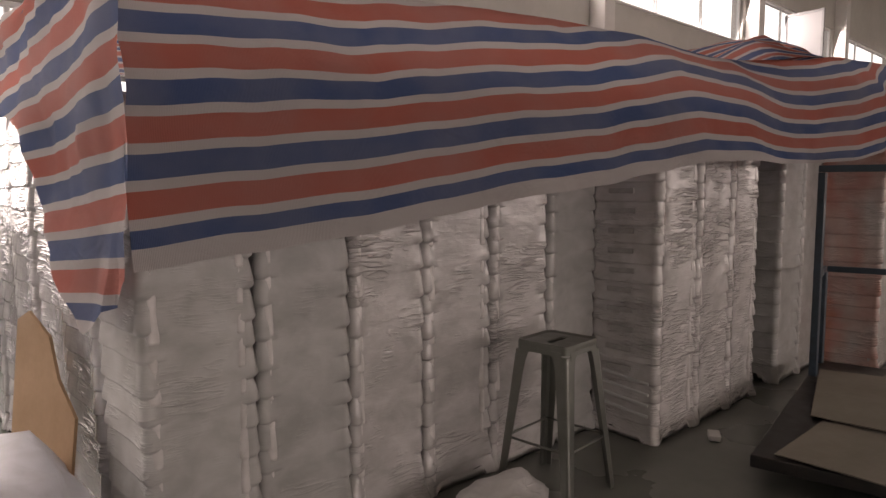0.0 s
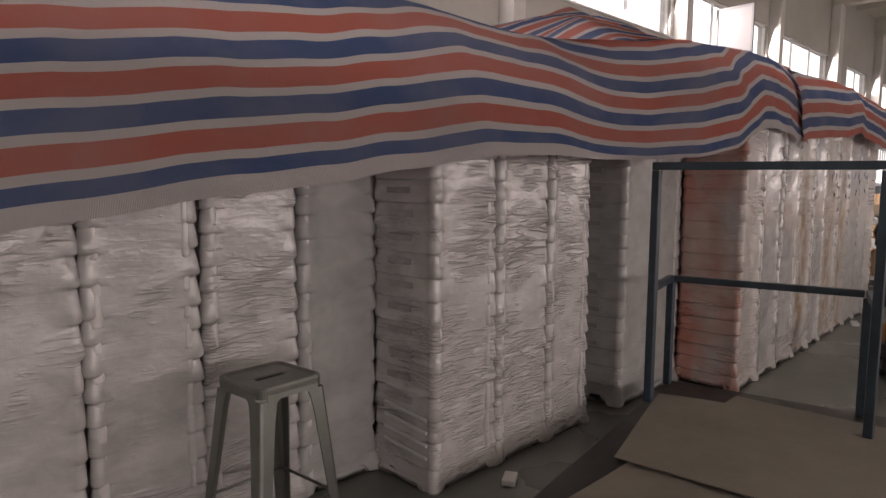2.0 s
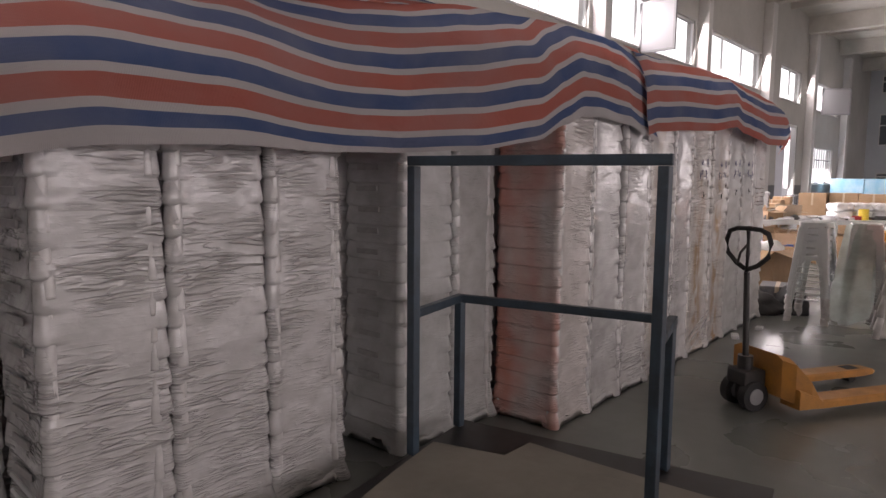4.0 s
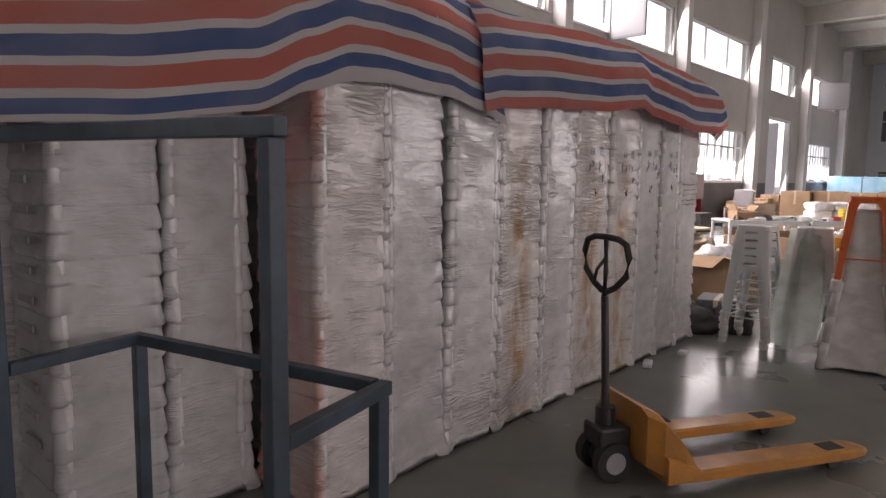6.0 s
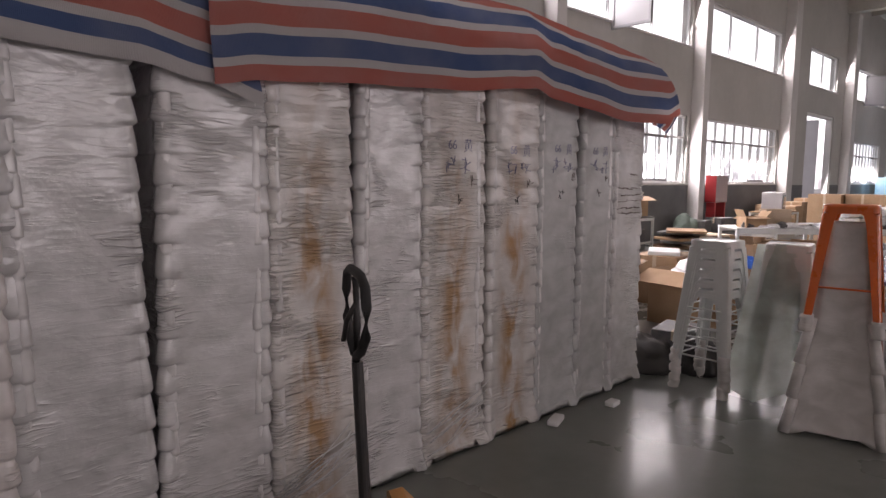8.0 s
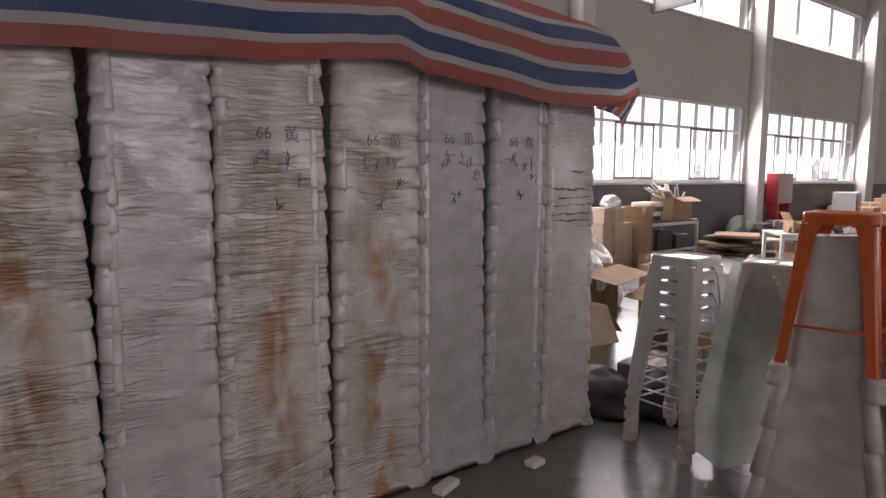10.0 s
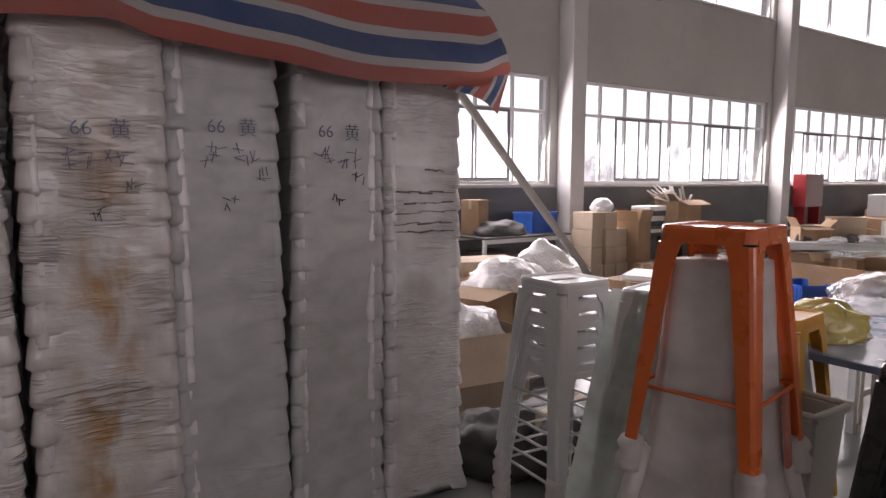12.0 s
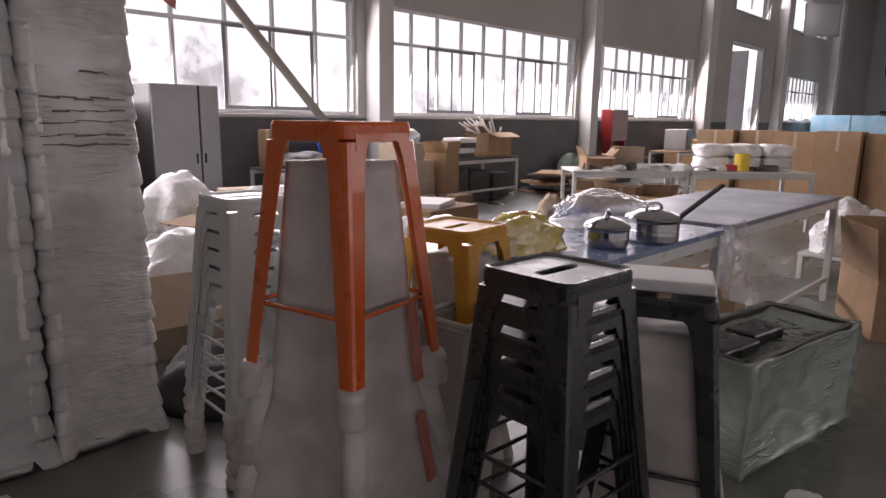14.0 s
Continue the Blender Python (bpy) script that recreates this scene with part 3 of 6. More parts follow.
def open_casement(x, z, w, h, ang):
    """A top-floor casement swung into the hall."""
    c = thing("open_casement", x, WALL_Y - 0.03, z, -ang, "open grey casement swung into the hall below the ceiling", "window", kind="structure")
    bm = bmesh.new()
    for a, b in (((0, 0), (w, 0.06)), ((0, h - 0.06), (w, h)), ((0, 0.06), (0.06, h - 0.06)), ((w - 0.06, 0.06), (w, h - 0.06))):
        box(bm, (a[0], -0.03, a[1]), (b[0], 0.03, b[1]), 0.005)
    part("casement_frame", bm, M_ALU_DARK, c)
    bm = bmesh.new()
    box(bm, (0.06, -0.004, 0.06), (w - 0.06, 0.004, h - 0.06))
    part("pane", bm, mat("dusty_glass", (0.30, 0.30, 0.31), 0.5), c)


open_casement(19.3, 4.72, 1.0, 1.26, 97)
open_casement(39.5, 4.75, 1.4, 1.26, 50)
for y0 in (-12.2, -7.4, -2.5, 2.35):
    for z0, z1, n in ((1.4, 2.13, 4), (3.8, 5.75, 4), (7.0, 8.1, 3)):
        w = thing("window_%d" % (30 + int(y0 + 15) + int(z0)), HALL_X1 + 0.1, y0 + 1.95, z0, 0, "white-framed office window in the end wall", "window", "end windows", "structure")
        bm = bmesh.new()
        h = z1 - z0
        for a, b in (((-1.95, 0), (1.95, 0.07)), ((-1.95, h - 0.07), (1.95, h)), ((-1.95, h * 0.62), (1.95, h * 0.62 + 0.06))):
            box(bm, (-0.04, a[0], a[1]), (0.04, b[0], b[1]))
        for k in range(n + 1):
            yy = -1.95 + 3.9 * k / n
            box(bm, (-0.045, yy - 0.04, 0.07), (0.045, yy + 0.04, h - 0.07))
        part("window_frame", bm, M_ALU, w)
        bm = bmesh.new()
        box(bm, (0.05, -1.95, 0), (0.06, 1.95, h))
        part("pane", bm, mat("dull_office_glass", (0.12, 0.135, 0.15), 0.15), w)
door = thing("door_1", DOOR[0], WALL_Y + 0.14, 0, 0, "tall open factory doorway with a white frame", "door", kind="structure")
bm = bmesh.new()
dw = DOOR[1] - DOOR[0]
for a, b in (((0, 0), (0.09, 3.98)), ((dw - 0.09, 0), (dw, 3.98)), ((0.09, 3.89), (dw - 0.09, 3.98))):
    box(bm, (a[0] + 0.002, -0.1, a[1]), (b[0] - 0.002, 0.1, b[1] - 0.003), 0.005)
part("door_frame", bm, M_ALU, door)
bm = bmesh.new()
box(bm, (dw - 0.9, 0.12, 0.02), (dw - 0.85, 1.9, 3.85), 0.01)
part("door_leaf", bm, M_GREY_STEEL, door, "grey sheet steel door leaf folded open outwards")

# ---- wrapped stacks ----


def wrapped_stack_mesh(h, pitch, seed, side_steps, w=0.232):
    """A tall nest of stools in foam and film: overlapping corner sleeves, slack faces between them, a ragged skirt."""
    rnd = random.Random(seed)
    levels = []
    n_units = int(h / pitch)
    for i in range(n_units):
        p = pitch * rnd.uniform(0.8, 1.2)
        z0 = levels[-1][1] if levels else 0.0
        dx, dy = rnd.uniform(-0.002, 0.002), rnd.uniform(-0.0001, 0.0001)
        lip = [rnd.uniform(0.35, 1.0) for _ in range(4)]
        for u in (0.0, 0.06, 0.14, 0.4, 0.75, 0.93, 0.985):
            levels.append((z0 + u * p, z0 + p, u, dx, dy, lip))
    swell = {0.0: 0.3, 0.06: 0.75, 0.14: 1.0, 0.4: 0.8, 0.75: 0.45, 0.93: 0.2, 0.985: 0.15}
    rings = []
    bend = rnd.uniform(-0.006, 0.006)
    tuck = (rnd.uniform(0.0, 0.015), rnd.uniform(0.005, 0.034))
    for k, (z, _, u, dx, dy, lip) in enumerate(levels):
        step = (1 - u) ** 1.3
        flare = 0.03 * max(0.0, 1 - z / 0.25) ** 2
        ring = []
        for c in range(4):
            a0 = math.radians(-135 + 90 * c)
            ux, uy = math.cos(a0), math.sin(a0)
            saw = lip[c] * (0.021 * swell[u] - 0.008)
            r = 0.034 + 0.5 * saw
            mid = w - 0.036 + flare + 0.5 * saw
            cx, cy = math.copysign(mid, ux), math.copysign(mid, uy)
            for j in range(11):
                t = a0 - math.radians(75) + math.radians(150) * j / 10
                ring.append([cx + r * math.cos(t), cy + r * math.sin(t), z])
            n0 = math.radians(-90 + 90 * c)
            nx, ny = round(math.cos(n0)), round(math.sin(n0))
            tx, ty = -ny, nx
            lim = mid - 0.045
            for j in range(11):
                f = j / 10
                run = -lim + 2 * lim * f
                amp = side_steps if nx else 0.004
                out = w - 0.007 + flare * 0.7 - 0.006 * math.sin(math.pi * f) ** 0.5 + amp * 0.016 * (step - 0.4) + 0.009 * noise.noise((run * 4 + c * 7, z * 2.0, seed * 3.0)) + 0.004 * noise.noise((run * 5 + c, z * 9, seed))
                ring.append([nx * out + tx * run, ny * out + ty * run, z])
        bow = 0.006 * math.sin(1.9 * z + seed * 1.7) + bend * z
        for p in ring:
            side = tuck[p[0] > 0] * min(1.0, max(0.0, (z - 0.9) / 1.2)) ** 1.3
            p[0] = p[0] * (1 - side / w) + bow + dx
            p[1] += dy
            if k == 0:
                corner = abs(abs(p[0]) - w) < 0.08 and abs(abs(p[1]) - w) < 0.08
                p[2] = 0.0 if corner else 0.03 + 0.05 * (0.5 + 0.5 * noise.noise((p[0] * 14, p[1] * 14, seed * 1.3)))
        rings.append(ring)
    top = rings[-1]
    for s, dz in ((0.97, 0.03), (0.8, 0.05), (0.4, 0.055)):
        rings.append([[p[0] * s, p[1] * s, top[0][2] + dz] for p in top])
    bm = bmesh.new()
    loft(bm, rings)
    return bm


STACKS = {}


def stack_prototype(kind, h, pitch, seed, material, side_steps=1.0):
    key = (kind, seed)
    if key not in STACKS:
        bm = wrapped_stack_mesh(h, pitch, seed, side_steps)
        me = bpy.data.meshes.new("wrapping")
        bmesh.ops.recalc_face_normals(bm, faces=bm.faces)
        bm.to_mesh(me)
        bm.free()
        me.shade_smooth()
        me.materials.append(material)
        STACKS[key] = me
    return STACKS[key]


def tube_mesh(h, pitch, seed):
    """A foam corner tube that swells between the stool feet nested in it."""
    key = ("tube", h, seed)
    if key not in STACKS:
        rnd = random.Random(seed)
        bm = bmesh.new()
        rings, z = [], 0.0
        while z < h:
            p = pitch * rnd.uniform(0.75, 1.25)
            w_ = rnd.uniform(0.85, 1.12)
            sx, sy = rnd.uniform(-0.004, 0.004), rnd.uniform(-0.004, 0.004)
            for u in (0.0, 0.08, 0.3, 0.65, 0.9, 0.98):
                r = (0.019 + 0.006 * (1 - u) + 0.002 * math.sin(math.pi * (0.06 + 0.9 * u))) * w_ + 0.005 * max(0.0, 1 - z / 0.2)
                rings.append([(sx + r * math.cos(a), sy + r * math.sin(a), min(z + u * p, h)) for a in (2 * math.pi * k / 12 for k in range(12))])
            z += p
        loft(bm, rings)
        me = bpy.data.meshes.new("corner_tube")
        bmesh.ops.recalc_face_normals(bm, faces=bm.faces)
        bm.to_mesh(me)
        bm.free()
        me.shade_smooth()
        me.materials.append(M_TUBE)
        STACKS[key] = me
    return STACKS[key]


def wrapped_stack(x, y, kind, h, seed, material, label, pitch=0.118, side_steps=1.0, rz=0.0, width=0.47):
    t = thing("wrapped_stool_stack", x, y, 0, rz, label, "wrapped stack", "wrapped stool stacks")
    me = stack_prototype(kind, h, pitch, seed, material, side_steps)
    o = new("wrapping", me)
    o.parent = t
    o.scale = (width / 0.47, 1.0, 1.0)
    if y < 2.7 and kind not in ("back", "back_high"):
        for sx in (-1, 1) if seed % 3 == 1 else (-1,):
            p = new("corner_tube", tube_mesh(h, pitch, seed * 2 + (sx > 0)))
            p.parent = t
            p.location = (sx * (width / 2 - 0.047 - (0.02 if sx > 0 else 0)), -0.2085, 0.0)
            p["label"] = "jointed foam corner tube, paled for its highlight"
    for sx in (-1, 1):
        for sy in (-1, 1):
            bm = bmesh.new()
            cyl(bm, (sx * 0.205 * width / 0.47, sy * 0.205, 0.0), (sx * 0.19 * width / 0.47, sy * 0.19, 0.12), 0.03, 0.034, 9)
            part("foot", bm, M_WRAP_DULL, t, smooth=True)
    return t


L_PLAIN = "tall nest of stools packed in white foam and stretch film"
L_DULL = "tall nest of stools in dull grey-white foam sheet"
L_AMBER = "film-wrapped stool stack with amber stools showing through"
A_EDGES = [1.10, 1.54, 1.975, 2.395, 2.86, 3.33, 3.80]
B_EDGES = [3.80, 4.28, 4.74, 5.18]
C_EDGES = [5.565, 6.01, 6.43]
D_EDGES = [6.455, 6.885, 7.348, 7.825, 8.275, 8.707, 9.207, 9.69, 10.135, 10.575, 11.01]
stacks = {}
for i, (a, b) in enumerate(zip(A_EDGES, A_EDGES[1:])):
    dull = i in (0, 1, 5)
    stacks["A", i] = wrapped_stack((a + b) / 2, 2.405, "dull" if dull else "plain", 1.88, 1 + i % 3, M_WRAP_DULL if dull else M_WRAP, L_DULL if dull else L_PLAIN, width=b - a)
for i, (a, b) in enumerate(zip(B_EDGES, B_EDGES[1:])):
    stacks["B", i] = wrapped_stack((a + b) / 2, 1.985, "slotted", 1.93, 4 + i % 2, M_WRAP, L_PLAIN, side_steps=1.8, width=b - a)
for i, (a, b) in enumerate(zip(C_EDGES, C_EDGES[1:])):
    stacks["C", i] = wrapped_stack((a + b) / 2, 1.975, "ribbed", 1.93, 6 + i, M_WRAP_DULL, L_DULL, side_steps=1.8, width=b - a)
D_KIND = ["orange", "plain", "plain", "amber", "plain", "amber", "amber", "dull", "dull", "soft"]
for i, (a, b) in enumerate(zip(D_EDGES, D_EDGES[1:])):
    k = D_KIND[i]
    y = 1.54 + 0.0105 * i
    m_ = {"orange": M_WRAP_ORANGE, "plain": M_WRAP, "amber": M_WRAP_AMBER, "dull": M_WRAP_DULL, "soft": M_WRAP_SOFT}[k]
    lab = {"orange": "film-wrapped stool stack with orange showing through one side", "plain": L_PLAIN, "amber": L_AMBER, "dull": L_DULL, "soft": L_PLAIN}[k]
    stacks["D", i] = wrapped_stack((a + b) / 2, y, k + "tall", 2.28, 8 + i % 3, m_, lab, rz=random.uniform(-1.5, 1.5), width=b - a - 0.004)
    stacks["D", i].rotation_euler.y = radians((0.5, -0.7, 0.3, -0.2, 0.5, -0.6, 0.4, -0.3, 0.3, 0.2)[i])
# slack film strands pulled out at the foot of two stacks
for key, n_ in ((("D", 3), 13), (("D", 5), 8)):
    rs = random.Random(n_)
    for k in range(n_):
        x0, z0 = rs.uniform(-0.25, -0.1), rs.uniform(0.02, 0.2)
        bm = bmesh.new()
        tube(bm, [(x0, -0.262, z0), (x0 + 0.16, -0.268 - rs.uniform(0, 0.012), z0 + rs.uniform(0.03, 0.1)), (rs.uniform(0.15, 0.25), -0.258, z0 + rs.uniform(0.1, 0.24))], rs.uniform(0.0016, 0.0034), 5)
        part("film_strand", bm, M_WRAP_BRIGHT, stacks[key], "taut strand of stretch film", smooth=True)
# nested stools' seat-side slots behind film on two bared flanks, shade painted as bars
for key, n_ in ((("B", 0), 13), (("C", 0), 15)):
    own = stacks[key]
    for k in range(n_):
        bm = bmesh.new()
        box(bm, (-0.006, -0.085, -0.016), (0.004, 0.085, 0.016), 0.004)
        p = part("apron_slot_shade", bm, M_SLOT_SHADE, own)
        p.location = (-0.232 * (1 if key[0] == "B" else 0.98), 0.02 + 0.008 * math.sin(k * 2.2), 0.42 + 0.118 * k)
for k in range(4):
    bm = bmesh.new()
    cyl(bm, (-0.245, -0.19, 0.16 + 0.065 * k), (-0.245, 0.12, 0.19 + 0.065 * k), 0.009, seg=8)
    part("foot_rail", bm, M_WHITE_PAINT, stacks["B", 0], "white foot rail showing below the film")
# rows behind, seen at the ends and through the gaps
for k in range(1, 6):
    wrapped_stack(1.33, 2.405 + 0.5 * k, "bright", 1.97, 12 + k % 2, M_WRAP_BRIGHT, "film-wrapped stool stack glinting in the window light", width=0.46)
for i in range(1, 9):
    wrapped_stack(1.36 + 0.48 * i, 2.98, "back", 2.06, 14, M_WRAP, L_PLAIN)
# Added rows, mostly unseen; their height blocks window light in the gaps.
for i in range(12):
    wrapped_stack(5.45 + 0.475 * i, 2.46 if i < 3 else 2.13, "back_high", 2.3, 14, M_WRAP, L_PLAIN)

for i in range(13):
    wrapped_stack(5.2 + 0.455 * i, 2.95 if i < 3 else 2.62, "back_high", 2.3, 14, M_WRAP, L_PLAIN)


# ---- striped tarpaulins ----
def sheet(name, grid, uvs, label, hem=0):
    """A striped sheet on a grid of points; its first hem rows are a part of their own."""
    t = thing(name, 0, 0, 0, 0, label, "tarpaulin", "tarpaulins")
    for nm, j0, j1 in (("hem", 0, hem), ("cloth", hem, len(grid[0]) - 1)):
        if j1 <= j0:
            continue
        bm = bmesh.new()
        lay = bm.loops.layers.uv.new("sheet")
        vs = [[bm.verts.new(p) for p in row[j0:j1 + 1]] for row in grid]
        for i in range(len(vs) - 1):
            for j in range(len(vs[0]) - 1):
                q = ((i, j), (i + 1, j), (i + 1, j + 1), (i, j + 1))
                f = bm.faces.new([vs[a][b] for a, b in q])
                for lp, (a, b) in zip(f.loops, q):
                    lp[lay].uv = uvs[a][b + j0]
        part(nm, bm, M_TARP, t, smooth=True)
    return t


HEM_Z = [(1.05, 1.24), (1.43, 1.277), (1.83, 1.32), (2.33, 1.386), (2.89, 1.478), (3.2, 1.515), (3.55, 1.575), (3.99, 1.644), (4.46, 1.66), (4.8, 1.648), (5.2, 1.655), (5.66, 1.68), (6.15, 1.75), (6.4, 1.85), (6.63, 1.915), (6.87, 1.925), (7.29, 1.91), (7.55, 1.865), (7.78, 1.79)]
HEM_Y = [(1.05, 2.03), (2.4, 1.93), (3.3, 1.70), (3.95, 1.57), (4.76, 1.47), (5.28, 1.40), (5.76, 1.31), (6.3, 1.265), (7.78, 1.27)]
CREST_Z = [(1.05, 2.29), (2.8, 2.385), (3.95, 2.37), (4.52, 2.30), (5.2, 2.35), (5.8, 2.425), (6.7, 2.47), (7.78, 2.49)]
LEAN = [(1.05, 0.12), (2.33, 0.3), (3.95, 0.42), (4.62, 0.34), (5.29, 0.12), (6.24, 0.1), (7.78, 0.16)]
WIDEN = 1.046


def drape(x0, x1, nx, hem_z, hem_y, crest_z, lean, v0, folds, back=2.4, shift=((0, 0.0),), ease=((0, 1.0),)):
    grid, uvs = [], []
    for i in range(nx + 1):
        x = x0 + (x1 - x0) * i / nx
        hz, hy, cz, ln = (lerp_table(t, x) for t in (hem_z, hem_y, crest_z, lean))
        pts = []
        for j in range(25):
            f = j / 24
            z = hz + (cz - hz) * f
            y = hy + ln * (z - hz) + 0.06 * f ** 6
            k = math.sin(math.pi * min(f * 1.1, 1)) ** 0.5
            y += -0.02 * k + folds * (noise.noise((x * 1.1, z * 2.0, 3.3)) * 0.055 + noise.noise((x * 3.4 + z * 2.2, z * 3.1, 8.1)) * 0.028 + noise.noise((x * 9 - z * 5, z * 7, 1.7)) * 0.008)
            pts.append(Vector((x + 0.02 * noise.noise((x * 2, z * 3, 5)), y, z)))
        top = pts[-1]
        for j in range(1, 15):
            f = j / 14
            pts.append(Vector((x, top.y + 0.05 + back * f, top.z + 0.035 * min(1, f * 6) + 0.05 * noise.noise((x * 1.5, f * 5, 2.2)) - 0.10 * f)))
        v, row = v0 + lerp_table(shift, x), []
        for j, p in enumerate(pts):
            if j:
                v += WIDEN * (p - pts[j - 1]).length * lerp_table(ease, x)
            row.append((x, v))
        grid.append(pts)
        uvs.append(row)
    return grid, uvs


g, u = drape(1.05, 7.76, 190, HEM_Z, HEM_Y, CREST_Z, LEAN, 0.0, 1.0, shift=[(1.08, 0.035), (2.42, 0.04), (3.38, 0.035), (3.95, 0.054), (4.48, 0.045), (5.00, 0.077), (6.05, 0.09), (6.63, 0.05), (7.68, 0.05)], ease=[(1.08, 1.0), (2.52, 0.96), (3.38, 1.0), (4.00, 0.92), (4.48, 1.07), (5.05, 1.27), (6.05, 1.07), (6.82, 1.0)])
sheet("tarpaulin", g, u, "long red, white and blue striped tarpaulin draped over wrapped stacks", 3)
HEM2_Z = [(7.56, 1.86), (7.75, 1.895), (8.3, 1.933), (8.85, 1.96), (9.35, 2.02), (9.49, 2.035), (9.65, 1.985), (9.97, 1.955), (10.4, 1.91), (10.95, 1.925), (11.13, 1.995)]
CREST2_Z = [(7.56, 2.45), (9.5, 2.49), (10.3, 2.43), (10.75, 2.385), (10.95, 2.35), (11.02, 2.29), (11.08, 2.2), (11.13, 2.05)]
g, u = drape(7.56, 11.13, 110, HEM2_Z, [(7.5, 1.25), (9.5, 1.255), (11.13, 1.215)], CREST2_Z, [(7.5, 0.12), (10.6, 0.1), (11.13, 0.05)], 0.235, 0.7, 2.1)
sheet("tarpaulin", g, u, "red, white and blue tarpaulin hanging over the last wrapped stacks", 2)
# the fold round the end of the row, cut off on a slant down to one corner
low = [(2.03, 1.22), (2.2, 1.1), (2.41, 0.99), (2.64, 1.1), (2.96, 1.335), (3.13, 1.58), (3.3, 1.76), (3.67, 1.85), (4.85, 1.97)]
grid, uvs = [], []
for i in range(61):
    y = 2.03 + 2.82 * (i / 60) ** 1.2
    lz = lerp_table(low, y)
    row, uv = [], []
    for j in range(27):
        z = lz + (2.33 - lz) * j / 26
        x = 1.03 + 0.03 * noise.noise((y * 2.4, z * 2.4, 4.4)) + 0.018 * noise.noise((y * 7, z * 6, 9.1)) + (0.04 * (y - 2.03) if y < 2.5 else 0.02) - 0.05 * max(0, 1 - (z - lz) / 0.3) * (1 if y > 2.2 else 0)
        row.append(Vector((x, y, z)))
        uv.append((y, WIDEN * (z - 0.99) + 0.02 + 0.10 * (y - 2.03)))
    grid.append(row)
    uvs.append(uv)
sheet("tarpaulin_end_fold", grid, uvs, "loose tarpaulin corner folded round the end of the row")
# a second piece crumpled on top, stripes running across
grid, uvs = [], []
for i in range(25):
    row, uv = [], []
    for j in range(13):
        a, b = i / 24, j / 12
        x, y = 4.48 + 1.43 * a, 1.5 + 0.72 * b
        z = 2.395 + 0.10 * math.sin(math.pi * a) * math.sin(math.pi * min(1, b * 1.3)) + 0.05 * noise.noise((x * 3, y * 4, 6))
        row.append(Vector((x, y, z)))
        uv.append((y, x * 1.1 + 0.5 * y))
    grid.append(row)
    uvs.append(uv)
sheet("tarpaulin_offcut", grid, uvs, "crumpled striped tarpaulin piece lying on the covered stacks")
# dangling corner at the far end
grid, uvs = [], []
for i in range(13):
    a = i / 12
    row, uv = [], []
    for j in range(9):
        b = j / 8
        top = Vector((10.78 + 0.345 * a, 1.225 + 0.015 * math.sin(a * 7), 1.925 + 0.07 * a))
        drop = 0.02 + 0.15 * a ** 1.4
        row.append(top + Vector((0.04 * b * a, 0.09 * a * b + 0.015 * math.sin(b * 3 + a * 5), -drop * b)))
        uv.append((b, 0.62 * a + 0.10 + 0.1 * b))
    grid.append(row)
    uvs.append(uv)
sheet("tarpaulin_corner", grid, uvs, "turned-down bright corner of the striped tarpaulin")


